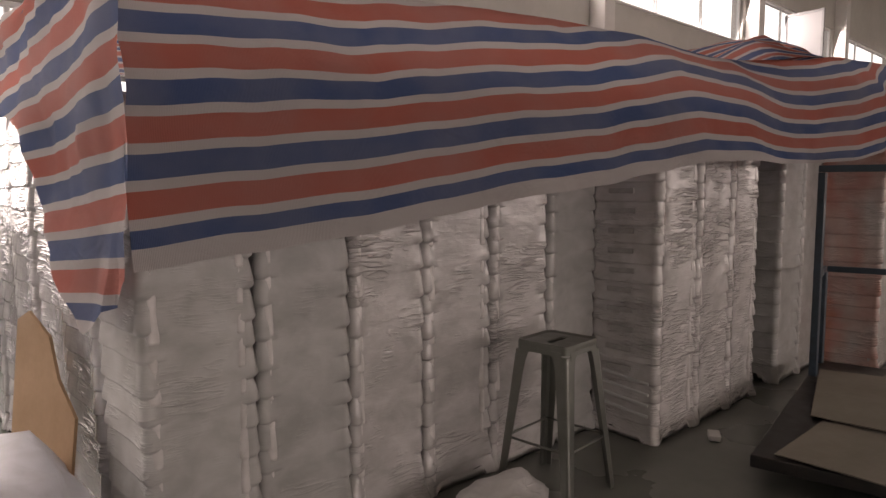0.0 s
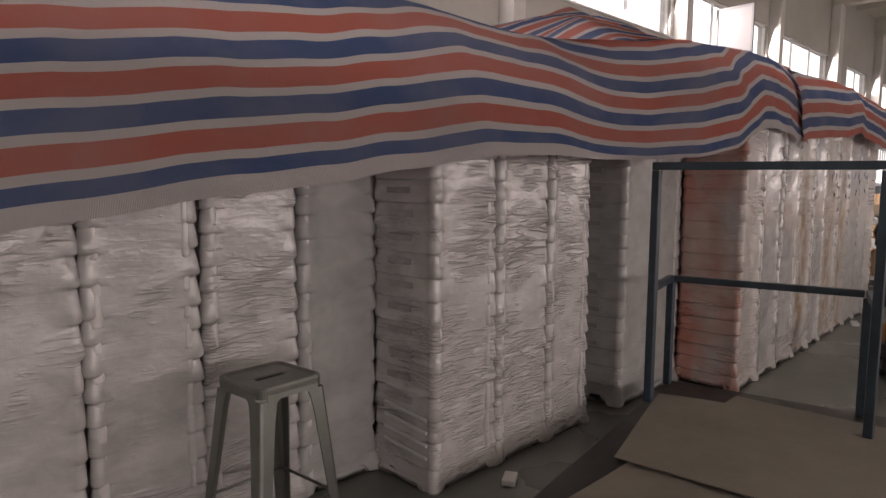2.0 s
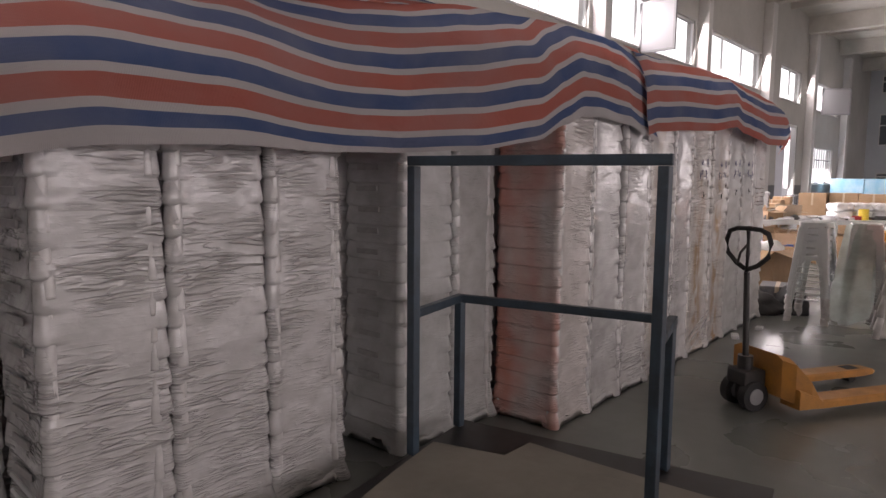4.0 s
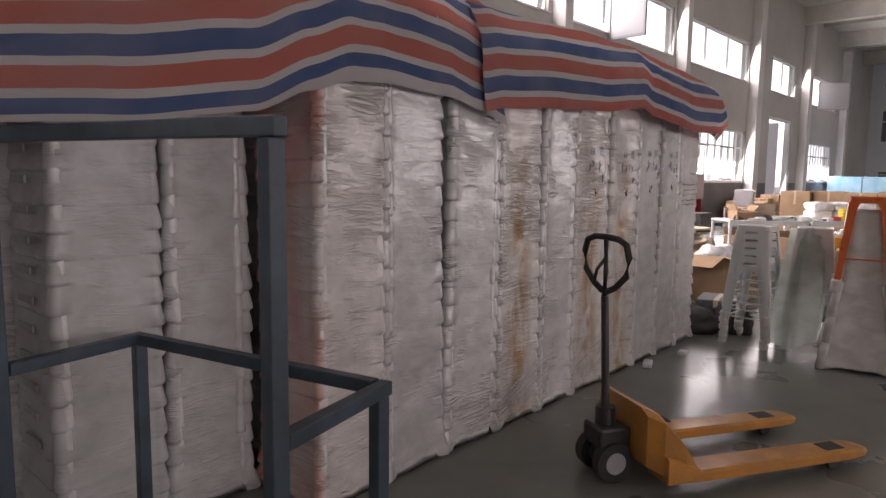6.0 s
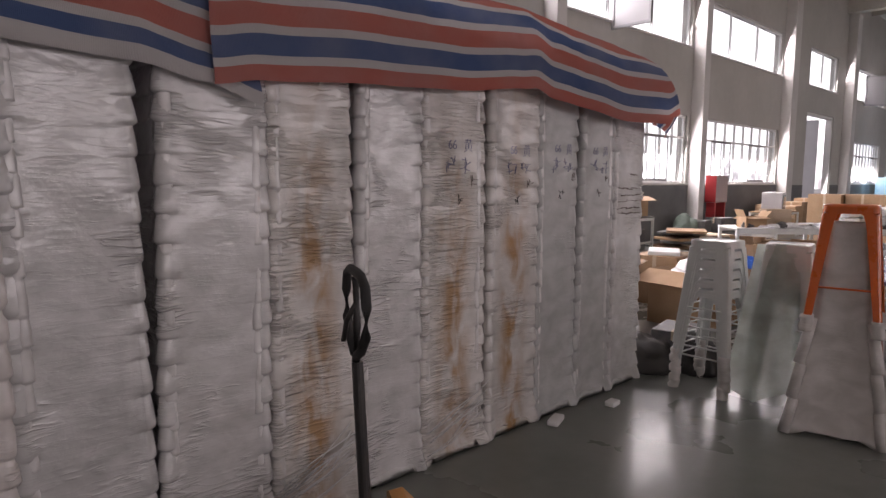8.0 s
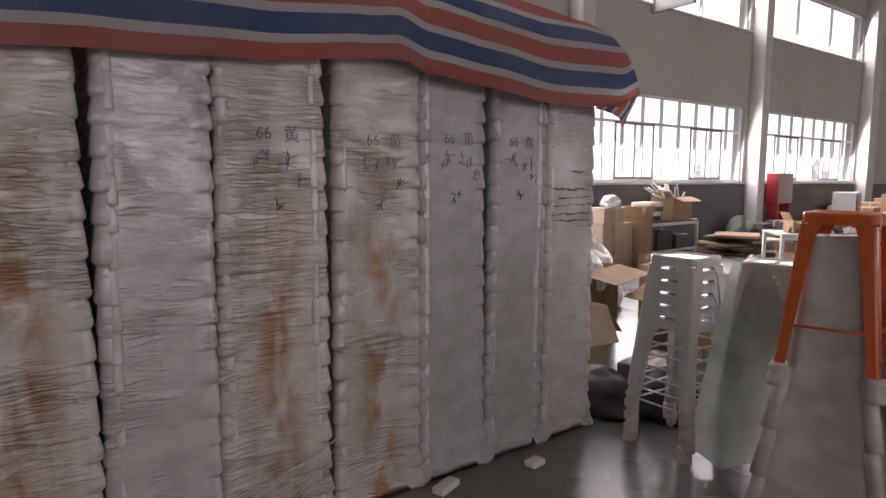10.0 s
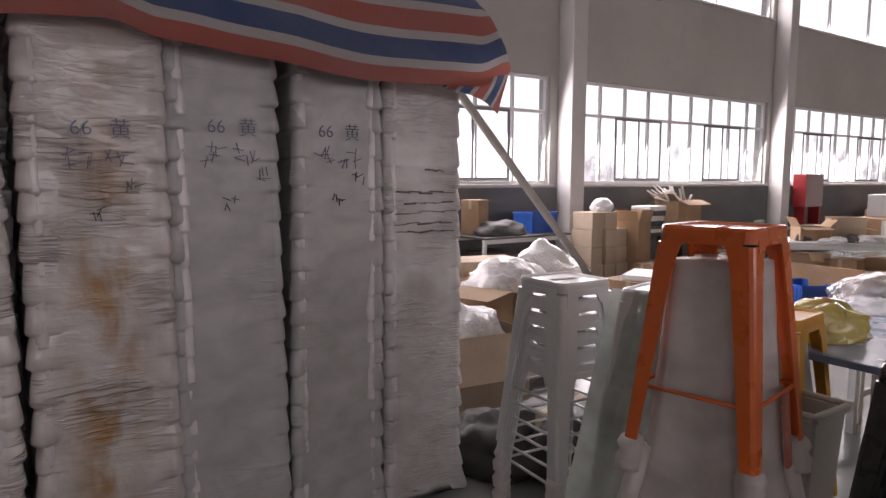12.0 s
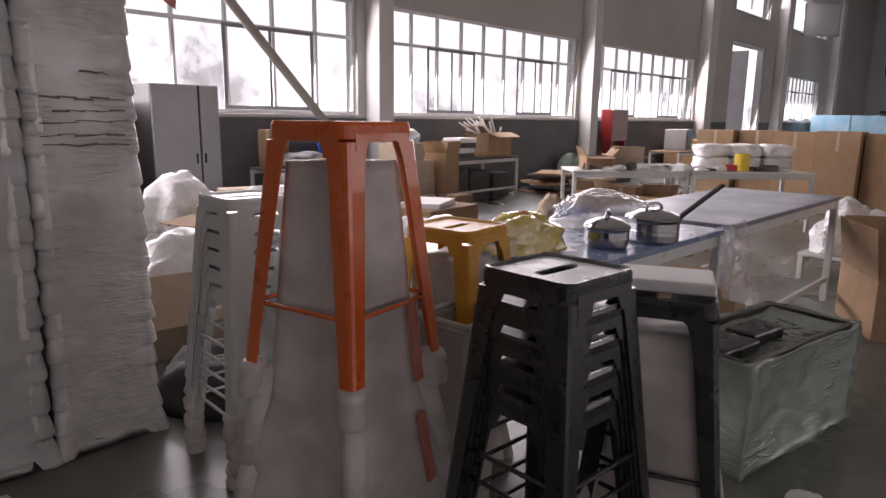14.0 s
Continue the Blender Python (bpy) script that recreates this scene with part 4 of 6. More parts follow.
# ---- stools ----
def stool_parts(t, material, h=0.76, s=0.142, splay=0.066, foam=0.0, foam_mat=None, brace=True, deep=False):
    """A pressed-steel stool: hollow seat with a hand slot, apron, four folded legs and four foot rails, hung below z = 0."""
    bm = bmesh.new()
    r = 0.035
    prof = []
    for c in range(4):
        a0 = math.radians(45 + 90 * c)
        cx, cy = math.copysign(s - r, math.cos(a0)), math.copysign(s - r, math.sin(a0))
        for j in range(6):
            q = math.radians(90 * c + 18 * j)
            prof.append((cx + r * math.cos(q), cy + r * math.sin(q)))
    slot = [(0.055 * math.copysign(1, math.cos(q)) + 0.013 * math.cos(q), 0.016 * math.sin(q)) for q in (2 * math.pi * (k + 0.5) / 24 for k in range(24))]
    rings = [[(x * 1.012, y * 1.012, -0.042) for x, y in prof], [(x * 1.012, y * 1.012, -0.01) for x, y in prof], [(x * 0.985, y * 0.985, 0.0) for x, y in prof], [(x * 0.93, y * 0.93, -0.002) for x, y in prof], [(x * 0.86, y * 0.86, -0.008) for x, y in prof]]
    slot_in = sorted(slot, key=lambda p: math.atan2(p[1], p[0]) % (2 * math.pi))
    outer = sorted(range(24), key=lambda k: math.atan2(prof[k][1], prof[k][0]) % (2 * math.pi))
    rings = [[ring[k] for k in outer] for ring in rings]
    rings.append([(x * 1.25, y * 1.25, -0.008) for x, y in slot_in])
    rings.append([(x, y, -0.012) for x, y in slot_in])
    rings.append([(x, y, -0.024) for x, y in slot_in])
    loft(bm, rings, caps=False)
    part("seat", bm, material, t, smooth=False)
    zb = -h
    for c in range(4):
        sx, sy = (1, 1, -1, -1)[c], (1, -1, -1, 1)[c]
        bm = bmesh.new()
        rings = []
        for f in (0.0, 0.06, 0.14, 0.5, 0.8, 1.0):
            z = -0.05 + (zb + 0.05) * f
            o = s + splay * f + 0.003
            wd = 0.068 - 0.024 * min(1, f * 1.1) + (0.012 if f < 0.05 else 0.003 if f < 0.1 else 0)
            th = 0.006
            ring = [(o - wd, o), (o - 0.014, o), (o - 0.004, o - 0.004), (o, o - 0.014), (o, o - wd), (o - th, o - wd), (o - th, o - 0.018), (o - 0.012, o - 0.012), (o - 0.018, o - th), (o - wd, o - th)]
            rings.append([(sx * x, sy * y, z) for x, y in ring])
        loft(bm, rings)
        part("leg", bm, material, t, smooth=False)
        if foam:
            bm = bmesh.new()
            f0 = 1 - foam / (h - 0.05)
            rings = []
            for k in range(6):
                f = f0 + (1.01 - f0) * k / 5
                z = -0.05 + (zb + 0.05) * f
                o = s + splay * f - 0.018 + 0.004 * math.sin(k * 2.3)
                rr = 0.036 + 0.004 * (k % 2)
                rings.append([(sx * (o + rr * math.cos(q)), sy * (o + rr * math.sin(q)), max(z, zb)) for q in (2 * math.pi * n / 12 for n in range(12))])
            loft(bm, rings)
            part("leg_sleeve", bm, foam_mat or M_FOAM, t, "white foam sleeve on the leg", smooth=True)
    if brace:
        f = 0.62
        z = -0.05 + (zb + 0.05) * f
        o = s + splay * f - 0.008
        for a, b in (((o, o), (o, -o)), ((o, -o), (-o, -o)), ((-o, -o), (-o, o)), ((-o, o), (o, o))):
            bm = bmesh.new()
            tube(bm, [(a[0], a[1], z), ((a[0] + b[0]) / 2, (a[1] + b[1]) / 2, z), (b[0], b[1], z)], 0.0065, 8)
            part("foot_rail", bm, material, t, smooth=True)
    for nx, ny in ((1, 0), (-1, 0), (0, 1), (0, -1)):
        bm = bmesh.new()
        o = s + 0.004
        w2 = s - 0.03
        p = [(-w2, -0.03), (w2, -0.03), (w2 + 0.002, -0.07), (w2 - 0.04, -0.062), (w2 - 0.055, -0.05), (-w2 + 0.055, -0.05), (-w2 + 0.04, -0.062), (-w2 - 0.002, -0.07)]
        if deep:
            p = [(-w2, -0.03), (w2, -0.03), (w2 + 0.004, -0.102), (w2 - 0.045, -0.092), (w2 - 0.062, -0.056), (-w2 + 0.062, -0.056), (-w2 + 0.045, -0.092), (-w2 - 0.004, -0.102)]
        fr = [bm.verts.new((nx * (o + (-z - 0.04) * 0.08) - ny * a, ny * (o + (-z - 0.04) * 0.08) + nx * a, z)) for a, z in p]
        bk = [bm.verts.new((v.co.x - nx * 0.005, v.co.y - ny * 0.005, v.co.z)) for v in fr]
        n = len(fr)
        bm.faces.new(fr)
        bm.faces.new(bk[::-1])
        for k in range(n):
            bm.faces.new((fr[k], fr[(k + 1) % n], bk[(k + 1) % n], bk[k]))
        part("apron", bm, material, t)


def stool(x, y, top, rz, material, label, group="", **kw):
    t = thing("metal_stool", x, y, top, rz, label, "stool", group)
    stool_parts(t, material, **kw)
    return t


def foam_bell(x, y, z0, top, rz, s_top, s_bot, material, label, skirts=6, category="wrapped stack", legs=True, s_mid=0.165):
    """A nest of stools in foam sheet: it widens downwards, with the leg sleeves standing out in steps at the corners."""
    t = thing("foam_wrapped_stack", x, y, z0, rz, label, category, "foam-wrapped stacks")
    h = top - z0
    rings = []
    n = 36
    for k in range(n + 1):
        f = k / n
        z = h * f
        half = max(s_bot + (s_mid - s_bot) * f / 0.5, 0) if f < 0.5 else s_mid + (s_top - s_mid) * (f - 0.5) / 0.5
        u = (f * skirts) % 1.0
        ring = []
        for c in range(4):
            a0 = math.radians(45 + 90 * c)
            lob = 0.020 * (1 - u) if f < 0.45 else 0.0
            r = 0.05
            cx, cy = math.copysign(half - r + lob, math.cos(a0)), math.copysign(half - r + lob, math.sin(a0))
            for j in range(5):
                q = a0 - math.pi / 4 + math.pi / 8 * j
                ring.append((cx + r * math.cos(q), cy + r * math.sin(q), z))
            n0 = math.radians(90 + 90 * c)
            nx, ny = round(math.cos(n0)), round(math.sin(n0))
            for j in range(1, 7):
                g_ = j / 7
                run = -(half - r) + 2 * (half - r) * g_
                out = half - 0.02 * math.sin(math.pi * g_) + 0.014 * noise.noise((run * 8 + c * 5, z * 4, x * 3)) + 0.006 * noise.noise((run * 20, z * 11 + c, y))
                ring.append((nx * out - ny * run, ny * out + nx * run, z + (0.02 * noise.noise((run * 12, c * 3.0, x)) + 0.02 if k == 0 else 0)))
        rings.append(ring)
    bm = bmesh.new()
    loft(bm, rings)
    part("foam_wrap", bm, material, t, smooth=True)
    if legs:
        for c in range(4):
            sx, sy = (1, 1, -1, -1)[c], (1, -1, -1, 1)[c]
            for k in range(skirts):
                f = k / skirts
                z = h * f
                if f > 0.46:
                    continue
                half = s_bot + (s_mid - s_bot) * f / 0.5 - 0.018
                bm = bmesh.new()
                cyl(bm, (sx * (half + 0.028), sy * (half + 0.028), z), (sx * (half - 0.02), sy * (half - 0.02), z + h / skirts * 1.3), 0.034, 0.03, 10)
                part("leg_sleeve", bm, material, t, smooth=True)
    return t


# galvanised stool by the row
stool(2.95, 1.815, 0.765, 4, M_RAW_STEEL, "bare galvanised steel bar stool with a hand slot", h=0.765, s=0.146)
# orange stool on a foam-wrapped nest
bell = foam_bell(10.96, 0.008, 0.0, 1.285, 10, 0.12, 0.245, M_FOAM, "nest of stools wrapped in white foam under an orange stool")
stool(10.96, 0.008, 1.39, 10, M_ORANGE, "glossy orange steel bar stool with foam-sleeved legs", foam=0.1, s=0.14)
# red legs and rails of the nested stools showing where the foam has torn
for a, b, wd in (((0.085, -0.170, 0.90), (0.105, -0.186, 0.66), 0.035), ((0.10, -0.196, 0.56), (0.135, -0.214, 0.34), 0.035)):
    bm = bmesh.new()
    bar(bm, a, b, wd, 0.012)
    part("stool_leg", bm, M_RED_LEG, bell, "red steel leg of a nested stool behind torn foam")
# white stools nested
for k in range(6):
    stool(11.19, 0.9, 1.10 - 0.071 * k, -3 + 1.5 * math.sin(k * 2.1), M_WHITE_PAINT, "white steel bar stool in a nested stack", "nested white stools", brace=True, deep=True, foam=0.1 if k > 1 else 0.0)
# pale stack with a plastic sheet drawn over it
for k in range(5):
    stool(11.32, 0.455, 1.10 - 0.082 * k, 12, M_WHITE_PAINT, "pale steel bar stool in a nested stack under plastic", "pale nested stools", deep=True)
# black nested stools
for k in range(5):
    stool(11.222, -0.527, 1.035 - 0.08 * k, -4, M_BLACK_PAINT, "black steel bar stool in a nested stack", "nested black stools", deep=True, foam=0.16 if k > 2 else 0.0)
foam_bell(11.60, -0.645, 0.0, 0.82, 22, 0.12, 0.2, M_FOAM, "nest of stools wrapped in white foam under a black stool", 4)
stool(11.60, -0.645, 0.93, 22, M_BLACK_PAINT, "black steel bar stool on a foam-wrapped nest")
foam_bell(11.72, 0.26, 0.0, 0.885, 8, 0.11, 0.15, M_FOAM, "nest of stools in foam under a yellow stool", 4)
stool(11.72, 0.26, 1.0, 8, M_YELLOW_PAINT, "yellow steel bar stool on a foam-wrapped nest", s=0.148, deep=True)


def hung_sheet(name, pts_top, pts_bot, material, label, n=24, m_=18, wob=0.03, category="plastic sheet"):
    """A slack sheet between a top and a bottom line."""
    bm = bmesh.new()

    def on(line, f):
        k = f * (len(line) - 1)
        i = min(int(k), len(line) - 2)
        return Vector(line[i]).lerp(Vector(line[i + 1]), k - i)
    rows = []
    for i in range(n + 1):
        a, b = on(pts_top, i / n), on(pts_bot, i / n)
        row = []
        for j in range(m_ + 1):
            p = a.lerp(b, j / m_)
            q = Vector((noise.noise((p.x * 6, p.y * 6, p.z * 3)), noise.noise((p.x * 6 + 9, p.y * 6, p.z * 3)), 0.4 * noise.noise((p.x * 5, p.y * 5 + 4, p.z * 4))))
            p = p + q * wob * (0.3 + 0.7 * j / m_)
            p.z = max(p.z, 0.004)
            row.append(bm.verts.new(p))
        rows.append(row)
    for i in range(n):
        for j in range(m_):
            bm.faces.new((rows[i][j], rows[i + 1][j], rows[i + 1][j + 1], rows[i][j + 1]))
    return tagged(part(name, bm, material, smooth=True), label, category)


hung_sheet("plastic_sheet", [(11.30, 0.325, 1.09), (11.22, 0.345, 1.106), (11.165, 0.47, 1.106), (11.18, 0.62, 1.09)], [(11.2, 0.3, 0.45), (11.08, 0.33, 0.12), (10.98, 0.52, 0.03), (11.02, 0.74, 0.1)], M_FOAM_PALE, "pale translucent plastic sheet drawn over nested stools", wob=0.02)

# ---- pallet jack ----
jack = thing("pallet_jack", 7.724, 0.57, 0, -31, "orange hand pallet jack with black tiller handle and worn forks", "pallet jack")
for s_ in (-1, 1):
    bm = bmesh.new()
    y0 = s_ * 0.24
    rings = []
    for x, hw, zt, zb in ((0.16, 0.08, 0.19, 0.06), (0.3, 0.08, 0.15, 0.06), (0.36, 0.08, 0.11, 0.055), (1.3, 0.078, 0.105, 0.055), (1.4, 0.065, 0.095, 0.06), (1.46, 0.03, 0.08, 0.065)):
        rings.append([(x, y0 - hw, zb), (x, y0 + hw, zb), (x, y0 + hw, zt - 0.012), (x, y0 + hw - 0.012, zt), (x, y0 - hw + 0.012, zt), (x, y0 - hw, zt - 0.012)])
    loft(bm, rings)
    fork = part("fork", bm, M_JACK, jack)
    # The fork is solid: a black plate paints the open slot's shade.
    bm = bmesh.new()
    box(bm, (1.16, y0 - 0.045, 0.1065), (1.28, y0 + 0.045, 0.1085))
    part("fork_slot_shade", bm, M_RUBBER, fork, "black plate for the shade in the cut-out over the fork roller")
    bm = bmesh.new()
    cyl(bm, (1.22, y0 - 0.04, 0.04), (1.22, y0 + 0.04, 0.04), 0.04, seg=18)
    part("fork_roller", bm, M_RUBBER, fork, smooth=False)
bm = bmesh.new()
rings = []
for x, hw, z0, z1 in ((0.10, 0.22, 0.12, 0.40), (0.16, 0.28, 0.09, 0.38), (0.26, 0.318, 0.06, 0.26), (0.33, 0.318, 0.055, 0.15)):
    rings.append([(x, -hw, z0), (x, hw, z0), (x, hw, z1 - 0.03), (x, hw - 0.06, z1), (x, -hw + 0.06, z1), (x, -hw, z1 - 0.03)])
loft(bm, rings)
body = part("jack_body", bm, M_JACK, jack)
for k, (a, b) in enumerate(((0.0, 0.045), (0.065, 0.11))):
    bm = bmesh.new()
    bar(bm, (0.225, -0.2 + 0.2 * k, 0.325), (0.225, -0.1 + 0.2 * k, 0.325), 0.05, 0.004)
    part("decal", bm, M_INK_BLACK, body, "plain black bars of a printed label")
bm = bmesh.new()
cyl(bm, (0.0, 0, 0.06), (0.0, 0, 0.36), 0.055, 0.05, 18)
box(bm, (-0.075, -0.09, 0.16), (0.1, 0.09, 0.27), 0.015)
part("pump", bm, M_DARK_STEEL, jack, smooth=False)
for s_ in (-1, 1):
    bm = bmesh.new()
    cyl(bm, (0.0, s_ * 0.055, 0.1), (0.0, s_ * 0.115, 0.1), 0.1, seg=28)
    w_ = part("wheel", bm, M_RUBBER, jack)
    bm = bmesh.new()
    cyl(bm, (0.0, s_ * 0.05, 0.1), (0.0, s_ * 0.121, 0.1), 0.055, seg=22)
    part("wheel_hub", bm, M_GREY_STEEL, w_)
bm = bmesh.new()
cyl(bm, (0.0, 0, 0.34), (-0.03, 0, 0.93), 0.021, 0.019, 14)
part("tiller", bm, M_DARK_STEEL, jack, smooth=False)
bm = bmesh.new()
loop = [(0, 0.012, 0.955), (0, 0.055, 0.985), (0, 0.105, 1.05), (0, 0.115, 1.14), (0, 0.10, 1.2), (0, 0.06, 1.222), (0, 0, 1.226), (0, -0.06, 1.222), (0, -0.10, 1.2), (0, -0.115, 1.14), (0, -0.105, 1.05), (0, -0.055, 0.985), (0, -0.012, 0.955)]
tube(bm, [pose(0, 0, 0, 0, 0, 4) @ Vector((x - 0.035, y * 1.6, z)) for x, y, z in loop], 0.016, 10)
hd = part("tiller_handle", bm, M_RUBBER, jack, "black looped tiller grip", smooth=True)
bm = bmesh.new()
tube(bm, [(-0.035, 0.0, 1.21), (-0.03, 0.0, 1.05), (-0.035, 0.0, 0.93)], 0.014, 8)
tube(bm, [(-0.035, 0.0, 1.12), (-0.06, 0.035, 1.06), (-0.07, 0.045, 0.99)], 0.009, 8)
part("release_lever", bm, M_DARK_STEEL, hd, smooth=True)

# ---- platform cart with a tube frame ----
cart = thing("platform_cart", 0, 0, 0, 0, "low platform cart with blue-grey square tube uprights", "cart")
tub = 0.046
for nm, a, b, w_ in (("upright", (5.305, 1.395, 0.19), (5.305, 1.395, 1.595), tub), ("upright", (5.57, 0.29, 0.19), (5.57, 0.29, 1.595), tub), ("top_rail", (5.30, 1.42, 1.62), (5.576, 0.262, 1.62), tub),
                     ("short_leg", (5.79, 1.505, 0.17), (5.79, 1.505, 0.868), 0.045), ("short_leg", (6.015, 0.42, 0.17), (6.015, 0.42, 0.868), 0.045),
                     ("side_rail", (5.33, 1.40, 0.89), (5.81, 1.515, 0.89), 0.042), ("side_rail", (5.594, 0.297, 0.89), (6.045, 0.42, 0.89), 0.042), ("cross_rail", (5.795, 1.485, 0.89), (6.02, 0.442, 0.891), 0.042)):
    bm = bmesh.new()
    bar(bm, a, b, w_, w_, 0.004)
    part(nm, bm, M_BLUE_STEEL, cart)
bm = bmesh.new()
box(bm, (-1.06, -0.8, 0.10), (1.2, 0.8, 0.165), 0.006, pose(4.85, 0.55, 0, 0, 0, 10))
part("deck", bm, M_DARK_STEEL, cart)
for x, y in ((4.05, -0.1), (4.0, 1.0), (5.65, 0.1), (5.6, 1.2)):
    bm = bmesh.new()
    cyl(bm, (x, y - 0.02, 0.05), (x, y + 0.02, 0.05), 0.05, seg=18)
    part("castor", bm, M_RUBBER, cart)


def warped_board(name, corners, z, material, label, lift=0.01, th=0.006):
    bm = bmesh.new()
    n = 16
    a, b, c, d = (Vector((*p, z)) for p in corners)
    tops, bots = [], []
    for i in range(n + 1):
        rt, rb = [], []
        for j in range(n + 1):
            p = a.lerp(b, i / n).lerp(d.lerp(c, i / n), j / n)
            p.z += lift * (0.5 + noise.noise((p.x * 1.3, p.y * 1.3, z * 9)))
            rt.append(bm.verts.new(p))
            rb.append(bm.verts.new(p - Vector((0, 0, th))))
        tops.append(rt)
        bots.append(rb)
    for i in range(n):
        for j in range(n):
            bm.faces.new((tops[i][j], tops[i + 1][j], tops[i + 1][j + 1], tops[i][j + 1]))
            bm.faces.new((bots[i][j], bots[i][j + 1], bots[i + 1][j + 1], bots[i + 1][j]))
    for k in range(n):
        for i0, i1 in (((0, k), (0, k + 1)), ((n, k + 1), (n, k)), ((k + 1, 0), (k, 0)), ((k, n), (k + 1, n))):
            bm.faces.new((tops[i0[0]][i0[1]], tops[i1[0]][i1[1]], bots[i1[0]][i1[1]], bots[i0[0]][i0[1]]))
    return tagged(part(name, bm, material), label, "board", "boards on the cart")


warped_board("board", ((3.66, -0.47), (5.87, -0.26), (5.83, 1.06), (3.73, 1.06)), 0.176, M_BOARD, "large grey-brown board lying on the cart")
warped_board("board", ((4.46, -0.43), (5.92, -0.21), (5.46, 1.40), (4.42, 1.12)), 0.196, M_BOARD, "second grey-brown board overlapping on the cart", 0.014)

# ---- clutter makers ----


def carton(x, y, z, w, d, h, rz, material=None, label="brown cardboard carton", open_=False, flaps=(70, 60, 95, 80), category="carton", group="", tape=True):
    """A carton; open ones have walls, a floor and four bent flaps."""
    t = thing("carton", x, y, z, rz, label, category, group)
    material = material or M_CARD
    bm = bmesh.new()
    if not open_:
        box(bm, (-w / 2, -d / 2, 0), (w / 2, d / 2, h), 0.008)
        part("carton_body", bm, material, t)
        if tape:
            bm = bmesh.new()
            box(bm, (-w / 2 - 0.001, -0.025, h * 0.75), (w / 2 + 0.001, 0.025, h + 0.0015))
            part("tape", bm, M_CARD_PALE, t, "pale packing tape")
        return t
    th = 0.008
    box(bm, (-w / 2, -d / 2, 0), (w / 2, d / 2, th))
    part("bottom_panel", bm, material, t)
    for a, b in (((-w / 2, -d / 2), (w / 2, -d / 2 + th)), ((-w / 2, d / 2 - th), (w / 2, d / 2)), ((-w / 2, -d / 2 + th), (-w / 2 + th, d / 2 - th)), ((w / 2 - th, -d / 2 + th), (w / 2, d / 2 - th))):
        bm = bmesh.new()
        box(bm, (a[0], a[1], th), (b[0], b[1], h), 0.002)
        part("side_panel", bm, material, t)
    fl = min(w, d) * 0.45
    for k, ang in enumerate(flaps):
        if not ang:
            continue
        bm = bmesh.new()
        ln = (w if k % 2 == 0 else d) - 0.01
        box(bm, (-ln / 2, 0, -0.003), (ln / 2, fl, 0.003), 0.001)
        off = (d if k % 2 == 0 else w) / 2 - 0.004
        rot = Matrix.Rotation(math.radians(90 * k), 4, "Z") @ Matrix.Translation((0, off, h)) @ Matrix.Rotation(math.radians(90 - ang), 4, "X")
        bmesh.ops.transform(bm, matrix=rot, verts=bm.verts)
        part("flap", bm, material, t)
    return t


def bag_heap(name, x, y, z, sx, sy, sz, seed, material, label, category="plastic bag", rough=1.0, rz=0.0):
    """A crumpled soft heap: folded, faceted and flat underneath."""
    bm = bmesh.new()
    bmesh.ops.create_icosphere(bm, subdivisions=4, radius=1.0)
    for v in bm.verts:
        p = v.co.copy()
        n1 = noise.noise(p * 1.6 + Vector((seed, 0, 0)))
        n2 = 1 - abs(noise.noise(p * 3.4 + Vector((0, seed, 3))))
        n3 = 1 - abs(noise.noise(p * 8.0 + Vector((2, 1, seed))))
        r = 1 + rough * (0.28 * n1 + 0.22 * (n2 - 0.7) + 0.10 * (n3 - 0.7))
        v.co = p * r
        v.co.z = max(v.co.z, -0.35)
    zmin = min(v.co.z for v in bm.verts)
    for v in bm.verts:
        v.co.z -= zmin
        v.co = Vector((v.co.x * sx, v.co.y * sy, v.co.z * sz / 1.35))
    ob = part(name, bm, material, smooth=True)
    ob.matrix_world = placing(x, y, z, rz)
    return tagged(ob, label, category)


def work_table(x, y, rz, w, d, h, label, top=None, shelf=False):
    t = thing("work_table", x, y, 0, rz, label, "table", "work tables")
    bm = bmesh.new()
    box(bm, (-w / 2, -d / 2, h - 0.03), (w / 2, d / 2, h), 0.006)
    part("tabletop", bm, top or M_WHITE_PAINT, t)
    for sx in (-1, 1):
        for sy in (-1, 1):
            bm = bmesh.new()
            box(bm, (sx * (w / 2 - 0.03) - 0.025, sy * (d / 2 - 0.03) - 0.025, 0), (sx * (w / 2 - 0.03) + 0.025, sy * (d / 2 - 0.03) + 0.025, h - 0.031), 0.004)
            part("leg", bm, M_WHITE_PAINT, t)
    for sy in (-1, 1):
        bm = bmesh.new()
        box(bm, (-w / 2 + 0.055, sy * (d / 2 - 0.03) - 0.015, 0.16), (w / 2 - 0.055, sy * (d / 2 - 0.03) + 0.015, 0.2), 0.003)
        part("rail", bm, M_WHITE_PAINT, t)
        bm = bmesh.new()
        box(bm, (-w / 2 + 0.055, sy * (d / 2 - 0.03) - 0.014, h - 0.09), (w / 2 - 0.055, sy * (d / 2 - 0.03) + 0.014, h - 0.032), 0.003)
        part("rail", bm, M_WHITE_PAINT, t)
    if shelf:
        bm = bmesh.new()
        box(bm, (-w / 2 + 0.06, -d / 2 + 0.05, 0.201), (w / 2 - 0.06, d / 2 - 0.05, 0.22), 0.003)
        part("shelf", bm, M_WHITE_PAINT, t)
    return t


